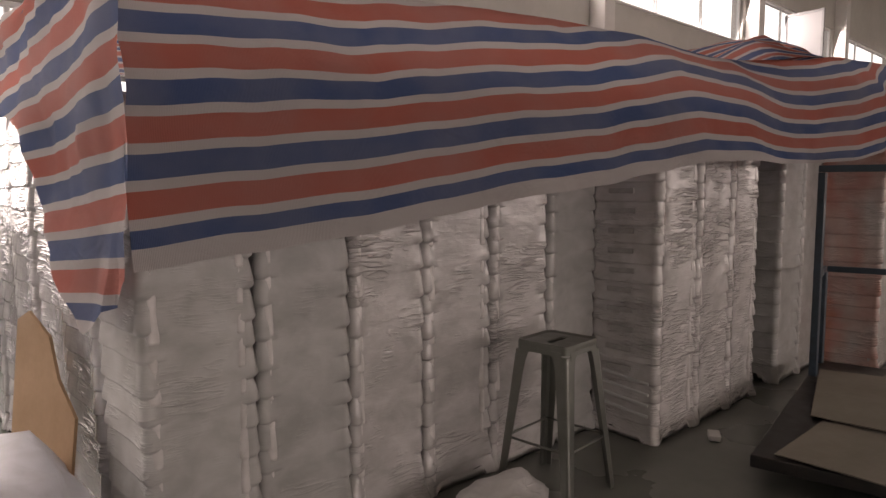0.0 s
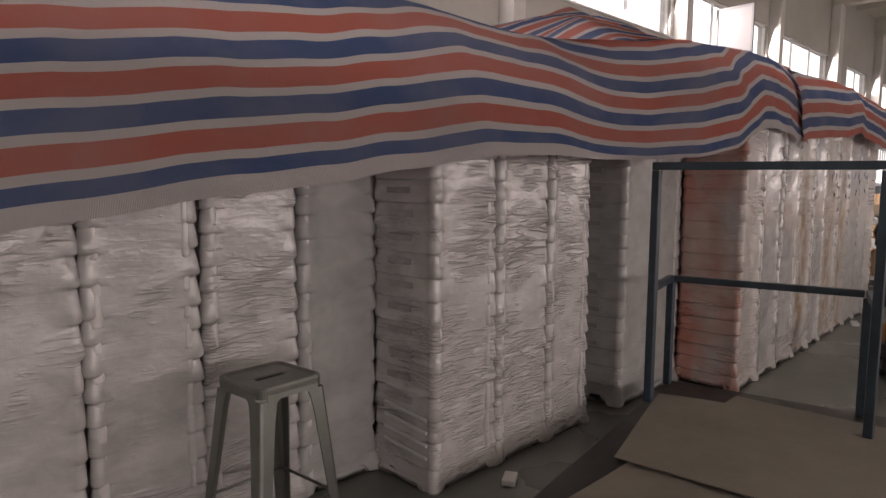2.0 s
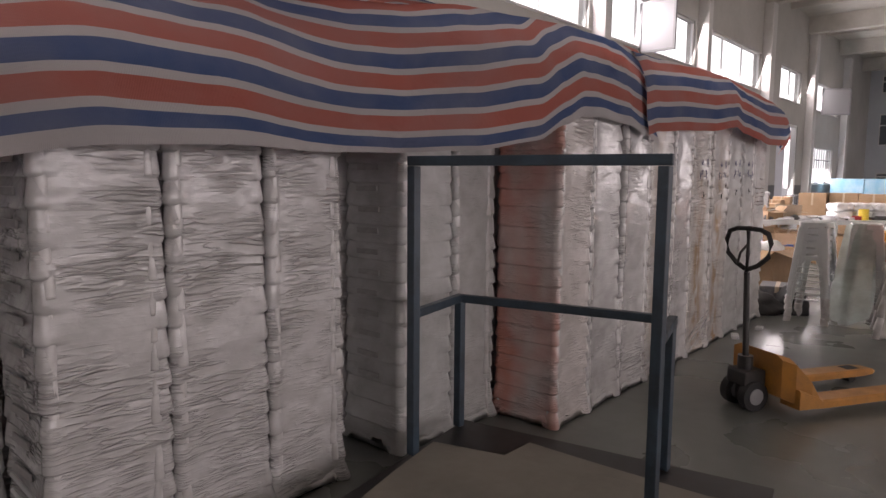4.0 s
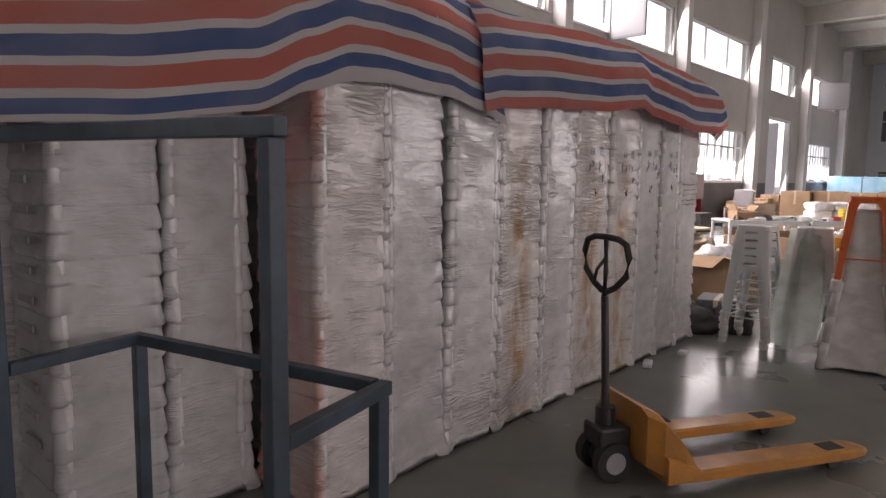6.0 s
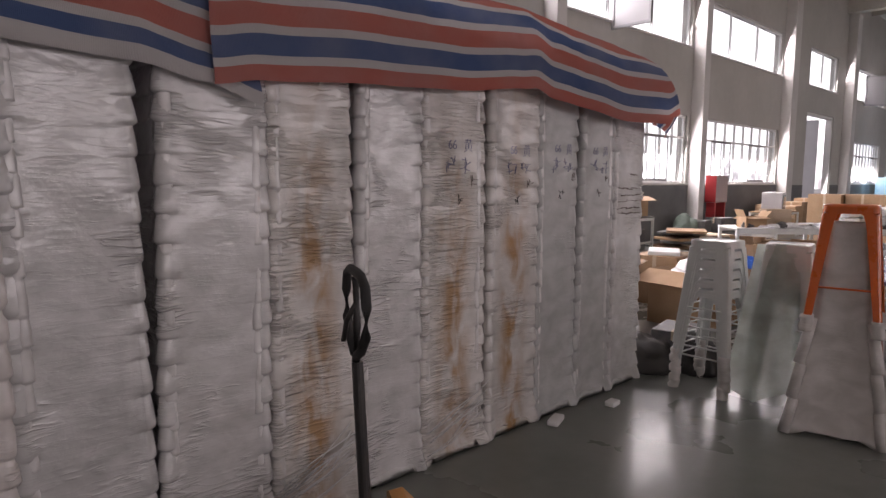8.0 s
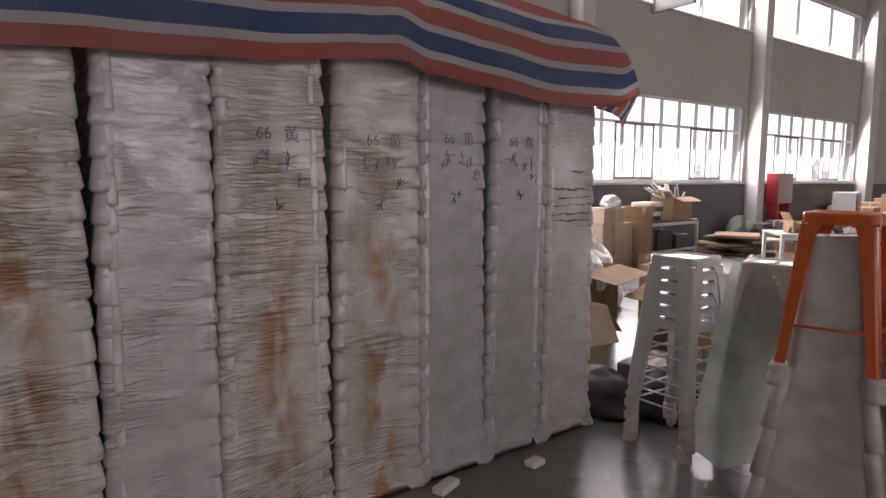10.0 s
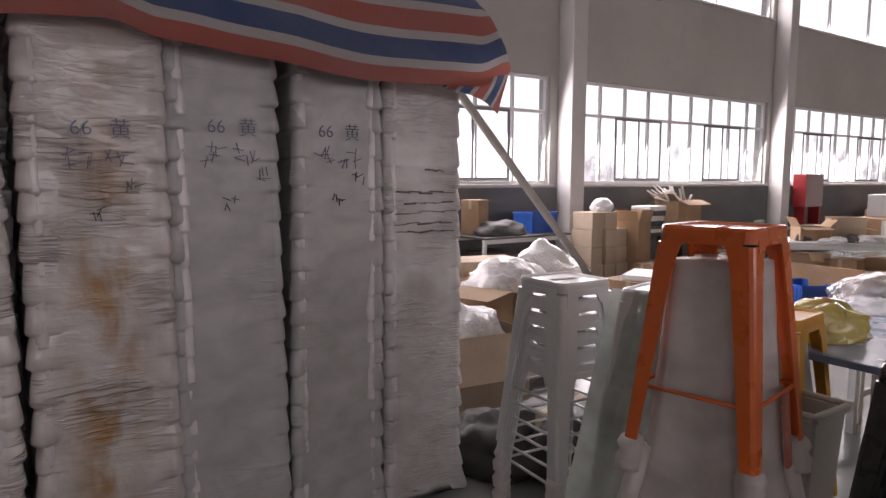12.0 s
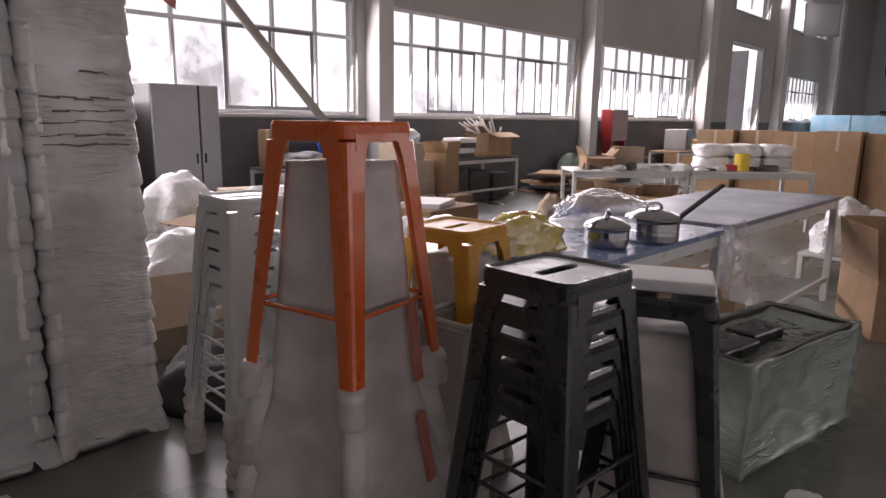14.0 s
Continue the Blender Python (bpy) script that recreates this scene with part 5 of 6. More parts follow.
def crate(x, y, z, w, d, h, rz, label="blue ventilated plastic crate"):
    t = thing("plastic_crate", x, y, z, rz, label, "crate", "blue crates")
    bm = bmesh.new()
    box(bm, (-w / 2, -d / 2, 0), (w / 2, d / 2, 0.012))
    for a, b in (((-w / 2, -d / 2), (w / 2, -d / 2 + 0.012)), ((-w / 2, d / 2 - 0.012), (w / 2, d / 2)), ((-w / 2, -d / 2 + 0.012), (-w / 2 + 0.012, d / 2 - 0.012)), ((w / 2 - 0.012, -d / 2 + 0.012), (w / 2, d / 2 - 0.012))):
        box(bm, (a[0], a[1], 0.012), (b[0], b[1], h))
    part("crate_body", bm, M_BLUE_PLASTIC, t)
    bm = bmesh.new()
    for a, b in (((-w / 2 - 0.015, -d / 2 - 0.015), (w / 2 + 0.015, -d / 2 - 0.001)), ((-w / 2 - 0.015, d / 2 + 0.001), (w / 2 + 0.015, d / 2 + 0.015)), ((-w / 2 - 0.015, -d / 2), (-w / 2 - 0.001, d / 2)), ((w / 2 + 0.001, -d / 2), (w / 2 + 0.015, d / 2))):
        box(bm, (a[0], a[1], h - 0.035), (b[0], b[1], h + 0.004))
    part("rim", bm, M_BLUE_PLASTIC, t)
    for k in range(9):
        xx = -w / 2 + w * (k + 0.5) / 9
        for sy in (-1, 1):
            bm = bmesh.new()
            box(bm, (xx - 0.006, sy * (d / 2 + 0.006) - 0.005, 0.02), (xx + 0.006, sy * (d / 2 + 0.006) + 0.005, h - 0.036))
            part("rib", bm, M_BLUE_PLASTIC, t)
    return t


def pot(x, y, z, r, h, rz, handle=True, label="polished steel cooking pot with a lid"):
    t = thing("cooking_pot", x, y, z, rz, label, "pot", "cooking pots")
    bm = bmesh.new()
    n = 30
    rings = [[(rr * math.cos(a), rr * math.sin(a), zz) for a in (2 * math.pi * k / n for k in range(n))] for rr, zz in ((r * 0.9, 0), (r * 0.98, 0.012), (r, 0.04), (r, h * 0.55), (r * 1.005, h * 0.56), (r, h * 0.58), (r, h - 0.01), (r * 1.05, h))]
    loft(bm, rings)
    part("pot_body", bm, M_CHROME, t, smooth=False)
    bm = bmesh.new()
    rings = [[(rr * math.cos(a), rr * math.sin(a), zz) for a in (2 * math.pi * k / n for k in range(n))] for rr, zz in ((r * 1.06, h + 0.001), (r * 1.07, h + 0.01), (r * 0.97, h + 0.022), (r * 0.6, h + 0.04), (r * 0.2, h + 0.05))]
    loft(bm, rings)
    lid = part("lid", bm, M_CHROME, t, smooth=False)
    bm = bmesh.new()
    tube(bm, [(-0.05, 0, h + 0.042), (-0.045, 0, h + 0.064), (-0.025, 0, h + 0.074), (0.025, 0, h + 0.074), (0.045, 0, h + 0.064), (0.05, 0, h + 0.042)], 0.008, 8)
    part("lid_handle", bm, M_CHROME, lid, smooth=True)
    if handle:
        bm = bmesh.new()
        bar(bm, (r, 0, h * 0.8), (r + 0.32, 0, h * 0.8 + 0.17), 0.028, 0.018, 0.006)
        part("long_handle", bm, M_RUBBER, t, "dark long pan handle")
    return t


# ---- things near the stools ----
# pot table
work_table(13.45, 0.40, -3, 1.7, 0.9, 0.84, "low work table with a blue plastic covered top", mat("blue_sheet", (0.16, 0.24, 0.40), 0.25, grain=(4, (0.3, 0.36, 0.45), 0.5), bump=(12, 0.3)))
pot(13.30, 0.14, 0.842, 0.105, 0.085, 20, False)
pot(13.60, 0.04, 0.842, 0.13, 0.105, -25)
bag_heap("yellow_plastic_bag", 12.93, 0.42, 0.842, 0.26, 0.17, 0.15, 3.1, M_FILM_YELLOW, "yellow plastic bag round a pan on the table", rz=-20)
bag_heap("red_sweet_packet", 12.98, 0.42, 0.955, 0.05, 0.05, 0.05, 5.5, M_RED, "small red and white packet on the yellow bag", "packet")
work_table(15.62, 0.32, -3, 2.3, 0.95, 0.84, "long steel-topped work table", M_TABLE_TOP)
bag_heap("clear_plastic_film", 13.98, 0.52, 0.842, 0.36, 0.26, 0.17, 8.2, M_FILM_CLEAR, "heap of clear plastic film on the table")
hung_sheet("clear_plastic_sheet", [(13.3, -0.14, 0.852), (13.5, -0.17, 0.86), (13.7, -0.16, 0.86)], [(13.22, -0.24, 0.5), (13.5, -0.3, 0.42), (13.74, -0.27, 0.45)], M_FILM_CLEAR, "clear film hanging off the table edge")
# white box on the black stool
carton(11.63, -0.635, 0.933, 0.2, 0.26, 0.035, 24, M_PAPER, "flat white box lying on a black stool", tape=False)
# waste bin by the stools
binn = thing("waste_bin", 11.50, 0.03, 0, 0, "pale plastic bin standing between the stools", "bin")
bm = bmesh.new()
rings = []
for hw, z in ((0.09, 0.0), (0.13, 0.70), (0.143, 0.71), (0.143, 0.728), (0.122, 0.72), (0.085, 0.03)):
    rings.append([(hw * max(-0.88, min(0.88, 1.25 * math.cos(a))), hw * max(-0.88, min(0.88, 1.25 * math.sin(a))), z) for a in (2 * math.pi * k / 28 for k in range(28))])
loft(bm, rings)
M_BIN = mat("pale_bin_plastic", (0.46, 0.44, 0.40), 0.5)
part("bin_body", bm, M_BIN, binn)
bm = bmesh.new()
tube(bm, [(0.132 * max(-0.9, min(0.9, 1.25 * math.cos(a))), 0.132 * max(-0.9, min(0.9, 1.25 * math.sin(a))), 0.732) for a in (2 * math.pi * k / 32 for k in range(33))], 0.012, 8)
part("bin_rim", bm, M_BIN, binn, "rolled pale rim")
# film-wrapped crate in green film
gw = thing("film_wrapped_crate", 13.74, -0.485, 0, -12, "low steel crate wrapped in taut green film", "wrapped crate")
bm = bmesh.new()
bmesh.ops.create_cube(bm, size=1.0)
bmesh.ops.subdivide_edges(bm, edges=bm.edges, cuts=22, use_grid_fill=True)
for v in bm.verts:
    ex, ey, ez = v.co.x * 2, v.co.y * 2, v.co.z + 0.5
    p = Vector((v.co.x * 1.04, v.co.y * 0.48, ez * 0.49))
    pull = 0.05 * math.sin(math.pi * ez) ** 0.7
    if abs(ey) > 0.99:
        p.y -= math.copysign(pull * (1 - ex * ex), ey)
    if abs(ex) > 0.99:
        p.x -= math.copysign(pull * (1 - ey * ey), ex)
    if v.co.z > 0.49:
        p.z -= 0.07 * max(0.0, (1 - ex ** 4) * (1 - ey ** 4))
    p += 0.02 * Vector((noise.noise(p * 4), noise.noise(p * 4 + Vector((7, 0, 0))), noise.noise(p * 5 + Vector((0, 5, 0)))))
    fold = noise.noise((p.x * 5 + p.z * 9, p.y * 5, p.z * 14 - p.x * 6))
    p += 0.009 * fold * Vector((0, -1 if ey < 0 else 1, 0.4))
    if ez < 0.02:
        p.z = 0.03 * max(0.0, noise.noise((p.x * 7, p.y * 7, 2.0)))
    p.z = max(p.z, 0.0)
    v.co = p
part("film", bm, M_FILM_GREEN, gw, smooth=True)
for p, q in (((-0.49, -0.21), (0.49, -0.21)), ((-0.49, 0.21), (0.49, 0.21)), ((-0.49, -0.19), (-0.49, 0.19)), ((0.49, -0.19), (0.49, 0.19))):
    bm = bmesh.new()
    bar(bm, (*p, 0.47), (*q, 0.47), 0.03, 0.03)
    part("rim_bar", bm, M_DARK_STEEL, gw)
for x, y, w_, d_ in ((-0.28, 0.03, 0.3, 0.2), (0.05, 0.06, 0.28, 0.16)):
    bm = bmesh.new()
    box(bm, (x - w_ / 2, y - d_ / 2, 0.40), (x + w_ / 2, y + d_ / 2, 0.475), 0.012)
    part("packed_part", bm, M_BLACK_PAINT, gw, "black steel part packed in the crate")
bag_heap("white_scrap", 13.15, -0.86, 0.0, 0.13, 0.07, 0.03, 1.2, M_BAG, "torn white foam scrap on the floor", "scrap")
# scraps by the row
for x, y, rz, w_ in ((9.76, 1.26, 20, 0.16), (10.307, 1.188, 5, 0.1), (4.16, 1.56, 30, 0.12)):
    t_ = thing("foam_scrap", x, y, 0, rz, "small white foam offcut lying on the floor", "scrap", "foam scraps")
    bm = bmesh.new()
    box(bm, (-w_ / 2, -0.035, 0.0), (w_ / 2, 0.035, 0.035), 0.008)
    part("offcut", bm, M_PAPER, t_)
# foam bundle under the galvanised stool
bag_heap("foam_scrap", 2.47, 1.77, 0.0, 0.4, 0.2, 0.16, 6.6, M_BAG, "crumpled white plastic bundle on the floor by the stool", rz=20)
# white cloth heap and cardboard at the end of the row
bag_heap("white_cloth_heap", 0.55, 2.36, 0.0, 0.5, 0.75, 0.66, 2.4, wrap_material("white_sheeting", (0.70, 0.72, 0.78), rough=0.5, shine=0.0, wrinkle=0.2), "large heap of white plastic sheeting", "plastic sheet", 0.8)
bm = bmesh.new()
pts_ = [(-0.3, 0.0), (0.32, 0.0), (0.34, 0.62), (0.16, 0.74), (0.05, 0.9), (-0.18, 0.98), (-0.3, 0.93)]
fr_ = [bm.verts.new((x, -0.006, z)) for x, z in pts_]
bk_ = [bm.verts.new((x, 0.006, z)) for x, z in pts_]
bm.faces.new(fr_)
bm.faces.new(bk_[::-1])
for k in range(len(pts_)):
    n_ = (k + 1) % len(pts_)
    bm.faces.new((fr_[k], bk_[k], bk_[n_], fr_[n_]))
o = tagged(part("torn_cardboard", bm, M_CARD), "torn brown cardboard sheet leaning on the wrapped stacks", "cardboard")
o.matrix_world = pose(0.9, 2.98, 0.0, -6, 0, -82)

# ---- behind the row: open cartons and bags ----
carton(12.6, 2.85, 0.0, 0.9, 0.7, 0.5, -8, M_CARD_PALE, "large open pale carton full of white bags", True, (150, 140, 150, 140))
bag_heap("white_bag", 12.6, 2.85, 0.30, 0.40, 0.30, 0.36, 4.2, M_BAG, "white plastic bags bulging out of a carton")
carton(13.7, 3.5, 0.0, 1.0, 0.8, 0.66, 15, M_CARD, "large open brown carton", True, (110, 95, 100, 120))
bag_heap("white_bag", 13.7, 3.5, 0.45, 0.45, 0.36, 0.38, 7.9, M_BAG, "crumpled white plastic bags in an open carton")
carton(12.5, 1.62, 0.0, 0.5, 0.4, 0.3, 10, M_DARK, "dark crate low beside the stacks")
carton(14.3, 2.2, 0.0, 0.95, 0.7, 0.58, -12, M_CARD, "open brown carton with torn flaps", True, (120, 110, 105, 125))
bag_heap("white_bag", 14.25, 2.2, 0.36, 0.38, 0.28, 0.34, 9.3, M_BAG, "white plastic bags heaped in a carton")
carton(15.3, 3.1, 0.0, 0.8, 0.6, 0.6, 5, M_CARD, "brown carton with papers on top")
carton(15.25, 3.1, 0.601, 0.55, 0.4, 0.05, 25, M_PAPER, "flat stack of white printed sheets", tape=False)
carton(14.1, 4.3, 0.0, 0.7, 0.5, 0.75, -15, M_CARD_PALE, "pale carton among bags")
bag_heap("white_bag", 14.9, 4.3, 0.0, 0.6, 0.45, 0.8, 11.3, M_BAG, "heap of white foam sheet")
bag_heap("white_bag", 13.4, 4.5, 0.0, 0.5, 0.4, 0.85, 12.9, M_BAG, "heap of white foam sheet")

bag_heap("black_plastic_bag", 11.33, 1.52, 0.0, 0.24, 0.3, 0.26, 15.2, mat("black_film", (0.018, 0.018, 0.018), 0.6, grain=(9, (0.05, 0.045, 0.04), 0.6)), "black plastic bag slumped behind the last stack", rz=10)
bag_heap("black_plastic_bag", 12.35, 1.45, 0.0, 0.24, 0.22, 0.3, 19.2, mat("dark_cloth", (0.035, 0.035, 0.035), 0.8), "dark bundle on the floor behind the stools", rz=40)
# leaning pole
bm = bmesh.new()
cyl(bm, (15.95, 5.0, 0.02), (12.45, 5.0, 3.65), 0.05, seg=16)
tagged(part("leaning_pole", bm, M_WOOD, smooth=False), "long grey-painted pole leaning among the cartons", "pole")
# steel locker
lk = thing("steel_locker", 14.75, 7.15, 0, 0, "grey two-door steel locker standing below the window", "locker")
bm = bmesh.new()
box(bm, (-0.46, -0.24, 0.0), (0.46, 0.26, 1.76), 0.006)
part("locker_body", bm, M_DARK_STEEL, lk)
for s_ in (-1, 1):
    bm = bmesh.new()
    a, b = (-0.455, 0.16) if s_ < 0 else (0.19, 0.455)
    box(bm, (a, -0.262, 0.05), (b, -0.243, 1.75), 0.004)
    d_ = part("locker_door", bm, M_GREY_STEEL, lk)
    bm = bmesh.new()
    box(bm, (0.215 if s_ > 0 else 0.10, -0.28, 0.82), (0.24 if s_ > 0 else 0.12, -0.263, 0.94), 0.003)
    part("lock_handle", bm, M_RUBBER, d_)

# ---- below the windows ----
work_table(16.7, 6.75, 0, 1.8, 0.8, 0.72, "cluttered workbench under the window", M_DARK)
# Dark boxes added for both the clutter and the shade under the bench.
for x_, w_, h_ in ((15.6, 0.5, 0.42), (16.25, 0.55, 0.5), (16.95, 0.5, 0.38)):
    carton(x_, 6.75, 0.0, w_, 0.5, h_, 4, M_DARK, "dark box added for clutter and dimness under the bench by the wall", tape=False)
bag_heap("tool_clutter", 16.4, 6.7, 0.722, 0.45, 0.28, 0.2, 5.1, M_DARK, "dark heap of tools and rags", "clutter")
crate(17.25, 6.8, 0.722, 0.6, 0.4, 0.3, 4)
carton(16.1, 6.95, 0.722, 0.35, 0.3, 0.5, 25, M_CARD, "upright torn carton on the bench")
for i in range(3):
    for k in range(4 if i < 2 else 3):
        carton(17.75 + 0.3 * i, 6.1 + 0.03 * math.sin(3 * i + k), 0.26 * k, 0.28, 0.4, 0.258, 3 * math.sin(2 * i + k), M_CARD_PALE, "small pale brown carton in a stacked pile", group="small cartons")
carton(18.75, 6.0, 0.0, 0.45, 0.4, 0.88, 12, M_CARD, "narrow brown carton with a white sheet over it", True, (10, 25, 15, 20))
carton(18.55, 5.5, 0.0, 0.42, 0.36, 0.28, 0, M_CARD, "small brown carton in a pile", group="small cartons")
work_table(20.2, 6.6, 0, 2.0, 0.9, 0.74, "cluttered workbench below the windows", M_DARK)
# Added dark boxes; their colour gives the shade below the top.
for k in range(3):
    carton(19.55 + 0.66 * k, 6.6, 0.0, 0.6, 0.55, 0.58 - 0.07 * k, 3 * k, M_DARK, "dark box added to keep the space under the workbench dim", tape=False, group="dark crates")
carton(20.7, 6.5, 0.742, 0.8, 0.5, 0.42, 4, M_CARD, "brown carton holding white foam strips", True, (120, 60, 110, 0))
st = thing("foam_strips", 20.55, 6.45, 1.14, 0, "bundle of white foam strips sticking out of a carton", "foam strips")
for k in range(26):
    bm = bmesh.new()
    a = random.uniform(-1.2, 1.2)
    p0 = Vector((random.uniform(-0.2, 0.3), random.uniform(-0.12, 0.12), -0.05))
    p1 = p0 + Vector((-0.55 * math.cos(a * 0.6) * random.uniform(0.5, 1.1), 0.25 * math.sin(a), 0.12 + 0.22 * random.random()))
    bar(bm, p0, p1, 0.035, 0.02, 0.003)
    part("strip", bm, M_PAPER, st)
for k in range(4):
    carton(19.75 + 0.02 * k, 6.5, 0.742 + 0.085 * k, 0.5, 0.4, 0.08, 8 * math.sin(k * 2.2), M_PAPER if k % 2 else M_DARK, "flat tray in an untidy pile on the bench", tape=False, group="trays")
bag_heap("white_bag", 18.05, 6.1, 1.04, 0.2, 0.15, 0.2, 14.2, M_BAG, "white plastic bag on small cartons")
for k in range(7):
    carton(22.6 + 0.35 * math.sin(k * 1.9), 5.9 + 0.2 * math.cos(k * 2.4), 0.06 * k, 1.3 - 0.05 * k, 0.9, 0.055, 25 * math.sin(k * 1.3), (M_CARD, M_CARD_PALE, M_DARK)[k % 3], "flattened cardboard sheet in a pile", tape=False, category="cardboard", group="flattened cardboard")
carton(24.7, 6.6, 0, 0.8, 0.6, 0.5, 10, M_DARK, "dark machine part crate by the wall")
bag_heap("green_netting", 24.2, 6.7, 0.0, 0.5, 0.3, 0.62, 3.9, mat("green_netting", (0.10, 0.13, 0.11), 0.8), "heap of dull green netting", "netting")
carton(25.6, 6.3, 0, 0.7, 0.5, 0.55, -10, M_DARK, "dark tool case on the floor by the wall")
# fire hose cabinet
fc = thing("fire_hose_cabinet", 26.4, 6.77, 0.0, 0, "red fire hose cabinet on a stand by the column", "cabinet")
bm = bmesh.new()
box(bm, (-0.42, -0.16, 0.92), (0.42, 0.16, 1.65), 0.01)
part("cabinet_body", bm, mat("pale_red_paint", (0.33, 0.26, 0.25), 0.5), fc)
bm = bmesh.new()
box(bm, (-0.44, -0.155, 0.925), (-0.423, 0.155, 1.645), 0.003)
part("cabinet_door", bm, M_RED, fc, "bright red side panel")
for sx in (-1, 1):
    bm = bmesh.new()
    box(bm, (sx * 0.36 - 0.03, -0.13, 0), (sx * 0.36 + 0.03, 0.13, 0.918), 0.004)
    part("stand_leg", bm, M_RED, fc)
# dark monitor on a bench
work_table(27.6, 5.5, 0, 1.9, 0.8, 0.7, "bench with a boxed screen on it", M_CARD)
mon = thing("boxed_monitor", 27.7, 5.55, 0.702, 10, "pale-cased old monitor with a black screen", "monitor")
bm = bmesh.new()
box(bm, (-0.36, -0.25, 0.0), (0.36, 0.3, 0.5), 0.02)
part("monitor_case", bm, M_GREY_STEEL, mon)
bm = bmesh.new()
box(bm, (-0.31, -0.262, 0.05), (0.31, -0.252, 0.45), 0.004)
part("screen", bm, M_SCREEN, mon)
for k, (x, y) in enumerate(((29.3, 5.6), (30.2, 5.7), (31.1, 5.6), (29.8, 6.4), (30.8, 6.5))):
    carton(x, y, 0, 0.8, 0.6, 0.8 + 0.1 * (k % 3), 3 * k, M_CARD, "brown carton stacked near the doorway", group="cartons near the door")
for k in range(3):
    st_ = thing("metal_rack", 34.2 + 0.9 * k, 5.9, 0, 0, "dark steel stool frame near the doorway", "rack", "dark racks")
    for sx in (-0.2, 0.2):
        for sy in (-0.2, 0.2):
            bm = bmesh.new()
            cyl(bm, (sx * 1.2, sy * 1.2, 0), (sx, sy, 1.0), 0.02, seg=8)
            part("leg", bm, M_DARK_STEEL, st_)
    for z in (0.3, 0.62, 0.98):
        bm = bmesh.new()
        box(bm, (-0.22, -0.22, z), (0.22, 0.22, z + 0.025), 0.004)
        part("shelf", bm, M_DARK_STEEL, st_)

# ---- packing tables ----
work_table(19.2, 2.95, -47, 1.6, 0.8, 0.77, "white-framed packing table heaped with cartons and papers", None)
work_table(20.3, 1.68, -47, 1.7, 0.8, 0.77, "white-framed packing table with sacks and small goods", None)
carton(18.85, 3.2, 0.772, 0.38, 0.3, 0.17, -40, M_CARD, "brown open carton on a packing table", True, (110, 30, 100, 45))
carton(19.3, 2.95, 0.772, 0.42, 0.32, 0.16, -55, M_CARD_PALE, "pale carton with a raised flap", True, (30, 80, 20, 100))
carton(19.45, 2.62, 0.772, 0.4, 0.3, 0.04, -30, M_CARD_PALE, "flat pale carton on the table", tape=False)
for k in range(11):
    bag_heap("small_white_bag", 18.75 + 0.1 * k + 0.1 * math.sin(k * 2.7), 3.1 - 0.11 * k + 0.12 * math.cos(k * 3.1), 0.772, 0.13 + 0.05 * math.sin(k), 0.1, 0.07 + 0.03 * math.cos(k * 1.7), 20.0 + k, M_BAG if k % 4 else M_DARK, "small plastic bag of parts on the table", rz=40 * k)
for k in range(7):
    carton(19.82 + 0.12 * k, 1.98 - 0.13 * k, 0.772, 0.2, 0.13, 0.03 + 0.025 * (k % 3), -47 + 25 * math.sin(k * 2), (M_DARK, M_PAPER, M_RED, M_CARD, M_DARK)[k % 5], "small box of parts on the packing table", tape=False, group="small boxes")
for k in range(8):
    carton(18.8 + 0.09 * k, 3.12 - 0.1 * k, 0.772 + (0.045 if 4 < k < 8 else 0.0) + 0.004 * k, 0.26, 0.19, 0.004, 33 * k, M_PAPER, "loose white printed sheet on the packing table", tape=False, category="paper", group="loose sheets")
cn = thing("yellow_tape_roll", 20.12, 1.62, 0.772, 0, "stack of yellow tape rolls on the table", "tape roll")
for k in range(4):
    bm = bmesh.new()
    cyl(bm, (0, 0, 0.056 * k), (0, 0, 0.056 * k + 0.053), 0.1, seg=24)
    part("roll", bm, M_YELLOW_PLASTIC, cn)


def sack(x, y, z, w, d, h, rz, seed):
    """A filled sack lying flat: a plump, dented cushion with squared ends."""
    bm = bmesh.new()
    bmesh.ops.create_cube(bm, size=2.0)
    bmesh.ops.subdivide_edges(bm, edges=bm.edges, cuts=9, use_grid_fill=True)
    for v in bm.verts:
        p = v.co / (abs(v.co.x) ** 5 + abs(v.co.y) ** 5 + abs(v.co.z) ** 5) ** 0.2
        p *= 1 + 0.10 * noise.noise(p * 1.7 + Vector((seed, 0, 0))) + 0.05 * noise.noise(p * 5 + Vector((0, seed, 0)))
        v.co = Vector((p.x * w / 2, p.y * d / 2, max(p.z, -0.9) * h / 2))
    low_z = min(v.co.z for v in bm.verts)
    bmesh.ops.translate(bm, verts=bm.verts, vec=(0, 0, -low_z))
    ob = part("white_sack", bm, M_BAG, smooth=True)
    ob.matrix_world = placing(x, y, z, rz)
    return tagged(ob, "white plastic sack in a stacked row on the table", "sack", "stacked sacks")


for i in range(3):
    for k in range(2):
        sack(20.25 + 0.31 * i, 2.10 - 0.33 * i, 0.772 + 0.165 * k, 0.44, 0.4, 0.18, -47 + 4 * math.sin(3 * i + k), 3.0 * i + k)
for i in range(4):
    carton(18.85 + 0.34 * i, 3.25 - 0.37 * i, 0.0, 0.4, 0.4, 0.5 + 0.06 * math.sin(i * 2), 6 * i, M_CARD, "brown carton under the packing table", i % 2 == 0, (100, 40, 120, 60), group="cartons under the table")
bm = bmesh.new()
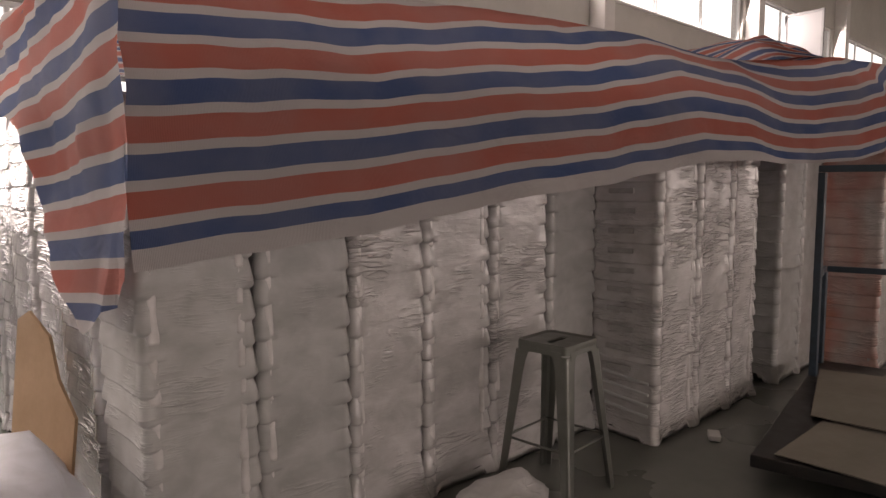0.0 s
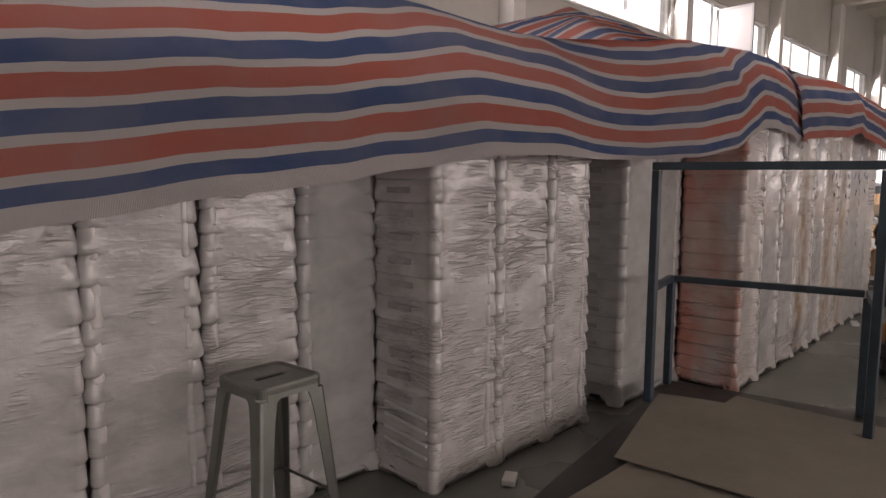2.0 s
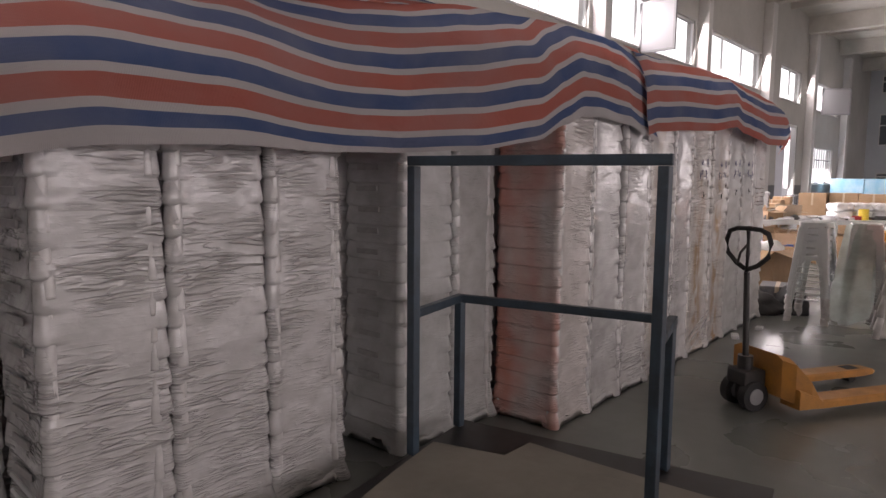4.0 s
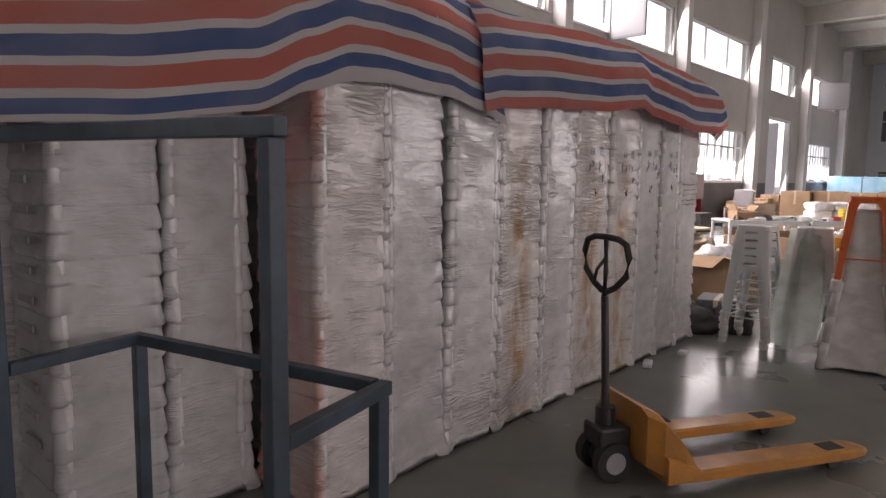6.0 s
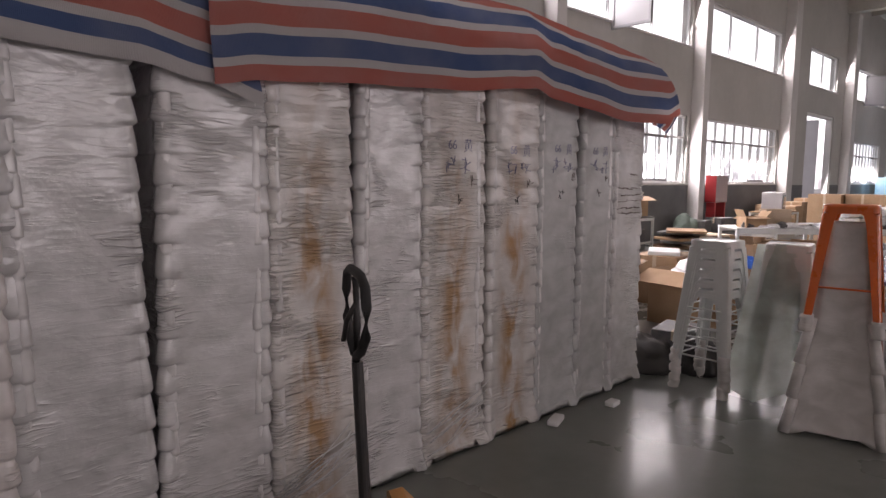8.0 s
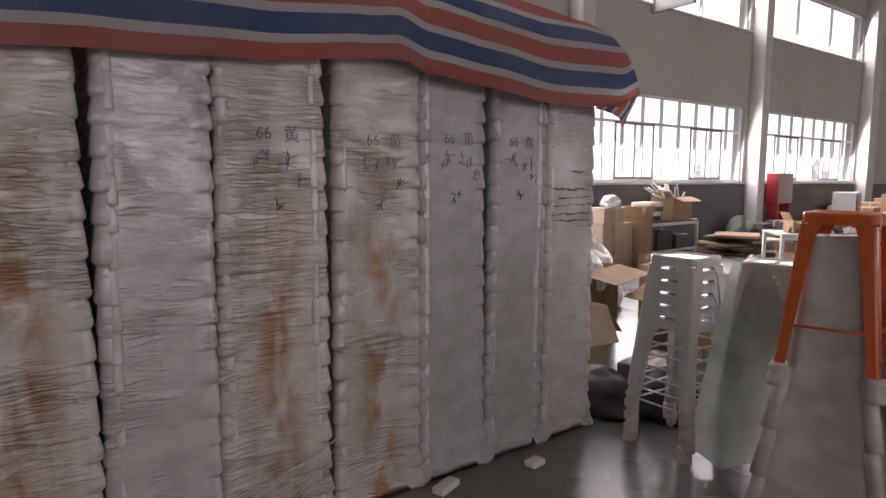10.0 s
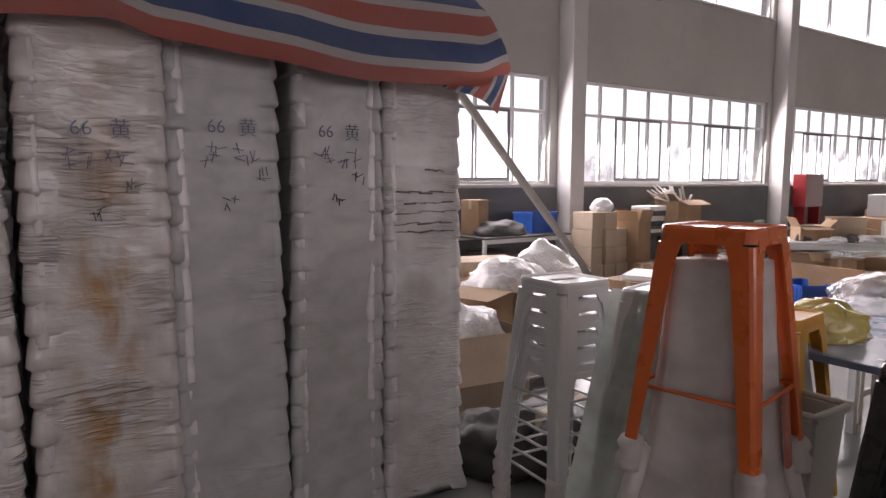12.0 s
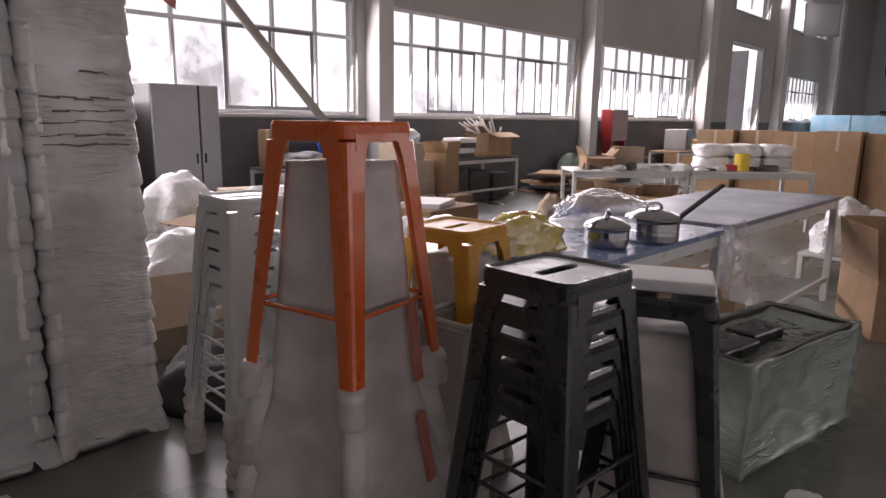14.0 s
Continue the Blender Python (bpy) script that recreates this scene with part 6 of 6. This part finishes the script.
box(bm, (-0.9, -0.01, 0), (0.9, 0.01, 0.55), 0.003)
o = tagged(part("cardboard_sheet", bm, M_CARD), "large brown cardboard sheet leaning on the table legs", "cardboard")
o.matrix_world = pose(17.13, 1.92, 0.0, -14, 0, 84)
crate(18.25, 2.98, 0.0, 0.58, 0.42, 0.32, 62)
bag_heap("brown_sack", 18.6, 3.75, 0.0, 0.2, 0.18, 0.42, 17.7, mat("sacking", (0.36, 0.29, 0.22), 0.9), "brown sack slumped by the table leg", "sack")
# row of tall cartons
for i in range(12):
    carton(24.2 + 0.18 * math.sin(i * 1.7), 3.3 - 0.72 * i, 0.0, 0.7, 0.68, 1.25 + 0.02 * math.sin(i * 2.9), 1.5 * math.sin(i), M_CARD, "tall brown carton in a long row", group="tall cartons")
# steel shelf trolley and cartons at the near end
work_table(18.3, -0.2, -4, 1.7, 0.7, 0.24, "low white rack loaded with bags", None)
for k in range(7):
    bag_heap("white_parts_bag", 17.75 + 0.3 * (k % 4), -0.05 - 0.25 * (k // 4), 0.242, 0.26, 0.2, 0.34 + 0.1 * math.sin(k), 41 + k, M_BAG, "white bag of parts heaped on a low rack", "sack")
for k, (x, y, w_, h_, z_) in enumerate(((20.0, -1.0, 1.0, 0.62, 0), (20.1, -1.9, 0.9, 0.75, 0), (20.0, -1.0, 0.8, 0.33, 0.621), (20.1, -2.0, 0.8, 0.4, 0.751), (21.3, -1.7, 0.9, 1.3, 0))):
    carton(x, y, z_, w_, 0.85, h_, 4 * math.sin(k * 2), M_CARD, "brown carton piled by the packing tables", group="piled cartons")
bag_heap("white_sack", 20.0, -0.9, 0.955, 0.42, 0.3, 0.16, 51.0, M_BAG, "white sack on a pile of cartons", "sack", 0.4)
carton(16.25, -0.85, 0.0, 0.75, 0.75, 0.40, 28, M_CARD, "large open brown carton with soft bent rim", True, (8, 12, 0, 10))
carton(17.7, -1.3, 0.0, 0.8, 0.8, 0.95, 10, M_CARD, "large open brown carton", True, (12, 0, 15, 8))
# pallet strips and tube under the steel table
bm = bmesh.new()
cyl(bm, (0, -0.3, 0.05), (0, 0.3, 0.05), 0.05, seg=18)
o = tagged(part("cardboard_tube", bm, M_CARD_PALE), "pale cardboard tube lying on the floor", "tube")
o.matrix_world = pose(14.25, -0.27, 0.0, 0, 0, 40)
carton(14.6, 0.1, 0.0, 0.55, 0.45, 0.5, 10, M_CARD, "brown carton under the steel table")
# pale blue printed cartons far off
for i in range(7):
    carton(44.0, 5.2 - 1.55 * i, 0.0, 1.2, 1.5, 1.7, 0, M_PALE_BLUE, "tall pale blue printed carton in a far row", group="blue cartons", tape=False)
    carton(42.6, 3.4 - 1.9 * i, 0.0, 1.0, 1.5, 0.95, 4 * math.sin(i), M_CARD, "brown carton in a far row", group="far cartons")
for i in range(6):
    bag_heap("far_bag", 47.5, 3.0 - 1.9 * i, 1.0, 0.7, 0.6, 0.8, 61.0 + i, M_BAG, "white wrapped bundle far off in the hall", "bundle")
    carton(47.5, 3.0 - 1.9 * i, 0.0, 1.4, 1.4, 1.0, 0, M_CARD, "brown carton under a wrapped bundle", group="far cartons")

# ---- handwriting on the wraps ----


def scrawl(owner, text, x, y, z, size, material=M_INK):
    cu = bpy.data.curves.new("handwriting", "FONT")
    cu.body, cu.size, cu.extrude, cu.offset = text, size, 0.001, -0.0008
    cu.align_x = "CENTER"
    tmp = bpy.data.objects.new("tmp", cu)
    scene.collection.objects.link(tmp)
    bpy.context.view_layer.update()
    me = bpy.data.meshes.new_from_object(tmp.evaluated_get(bpy.context.evaluated_depsgraph_get()))
    bpy.data.objects.remove(tmp)
    me.materials.append(material)
    o = new("handwriting", me)
    o.parent = owner
    o.matrix_parent_inverse = owner.matrix_world.inverted()
    o.matrix_basis = pose(x, y, z, 90, 0, 3)
    return o


def tick(owner, x, y, z, w, n, material=M_INK):
    """A few pen strokes that cannot be read."""
    bm = bmesh.new()
    for k in range(n):
        a = random.uniform(-0.5, 0.5)
        p = Vector((x + random.uniform(-w, w) * 0.5, y, z + random.uniform(-w, w) * 0.4))
        d = Vector((math.cos(a), 0, math.sin(a))) * w * 0.3 if k % 2 else Vector((math.sin(a), 0, math.cos(a))) * w * 0.3
        bar(bm, p - d, p + d, 0.003, 0.003, 0)
    o = part("handwriting", bm, material)
    o["kind"] = "stuff"
    o.parent = owner
    o.matrix_parent_inverse = owner.matrix_world.inverted()


for i, zz, xo in ((5, 1.675, 0.0), (6, 1.665, 0.02), (7, 1.69, 0.0), (8, 1.69, 0.0)):
    own = stacks["D", i]
    cx = own.matrix_world.translation.x + xo
    fy = own.matrix_world.translation.y - 0.246
    scrawl(own, "66", cx - 0.06, fy, zz, 0.07)
    scrawl(own, "\u9ec4", cx + 0.06, fy, zz - 0.005, 0.075)
    tick(own, cx - 0.07, fy, zz - 0.08, 0.07, 8)
    tick(own, cx + 0.05, fy, zz - 0.08, 0.07, 8)
    tick(own, cx + 0.10, fy, zz - 0.16, 0.06, 5, M_INK_FADED)
    tick(own, cx - 0.01, fy, zz - 0.26, 0.05, 5, M_INK_BLACK)

own = stacks["D", 9]
ox, oy = own.matrix_world.translation.x, own.matrix_world.translation.y - 0.232
for zz, w_, dx in ((1.56, 0.10, 0.05), (1.46, 0.30, 0.0), (1.41, 0.26, 0.02), (1.37, 0.32, 0.0), (1.32, 0.30, -0.01), (1.28, 0.31, 0.0)):
    bm = bmesh.new()
    for k in range(5):
        a = ox + dx - w_ / 2 + w_ * k / 5
        bar(bm, (a, oy, zz + random.uniform(-0.006, 0.006)), (a + w_ / 4.2, oy, zz + random.uniform(-0.006, 0.006)), 0.004, random.uniform(0.003, 0.009), 0)
    o = part("dirt_streak", bm, M_INK_FADED)
    o["kind"] = "stuff"
    o.parent = own
    o.matrix_parent_inverse = own.matrix_world.inverted()
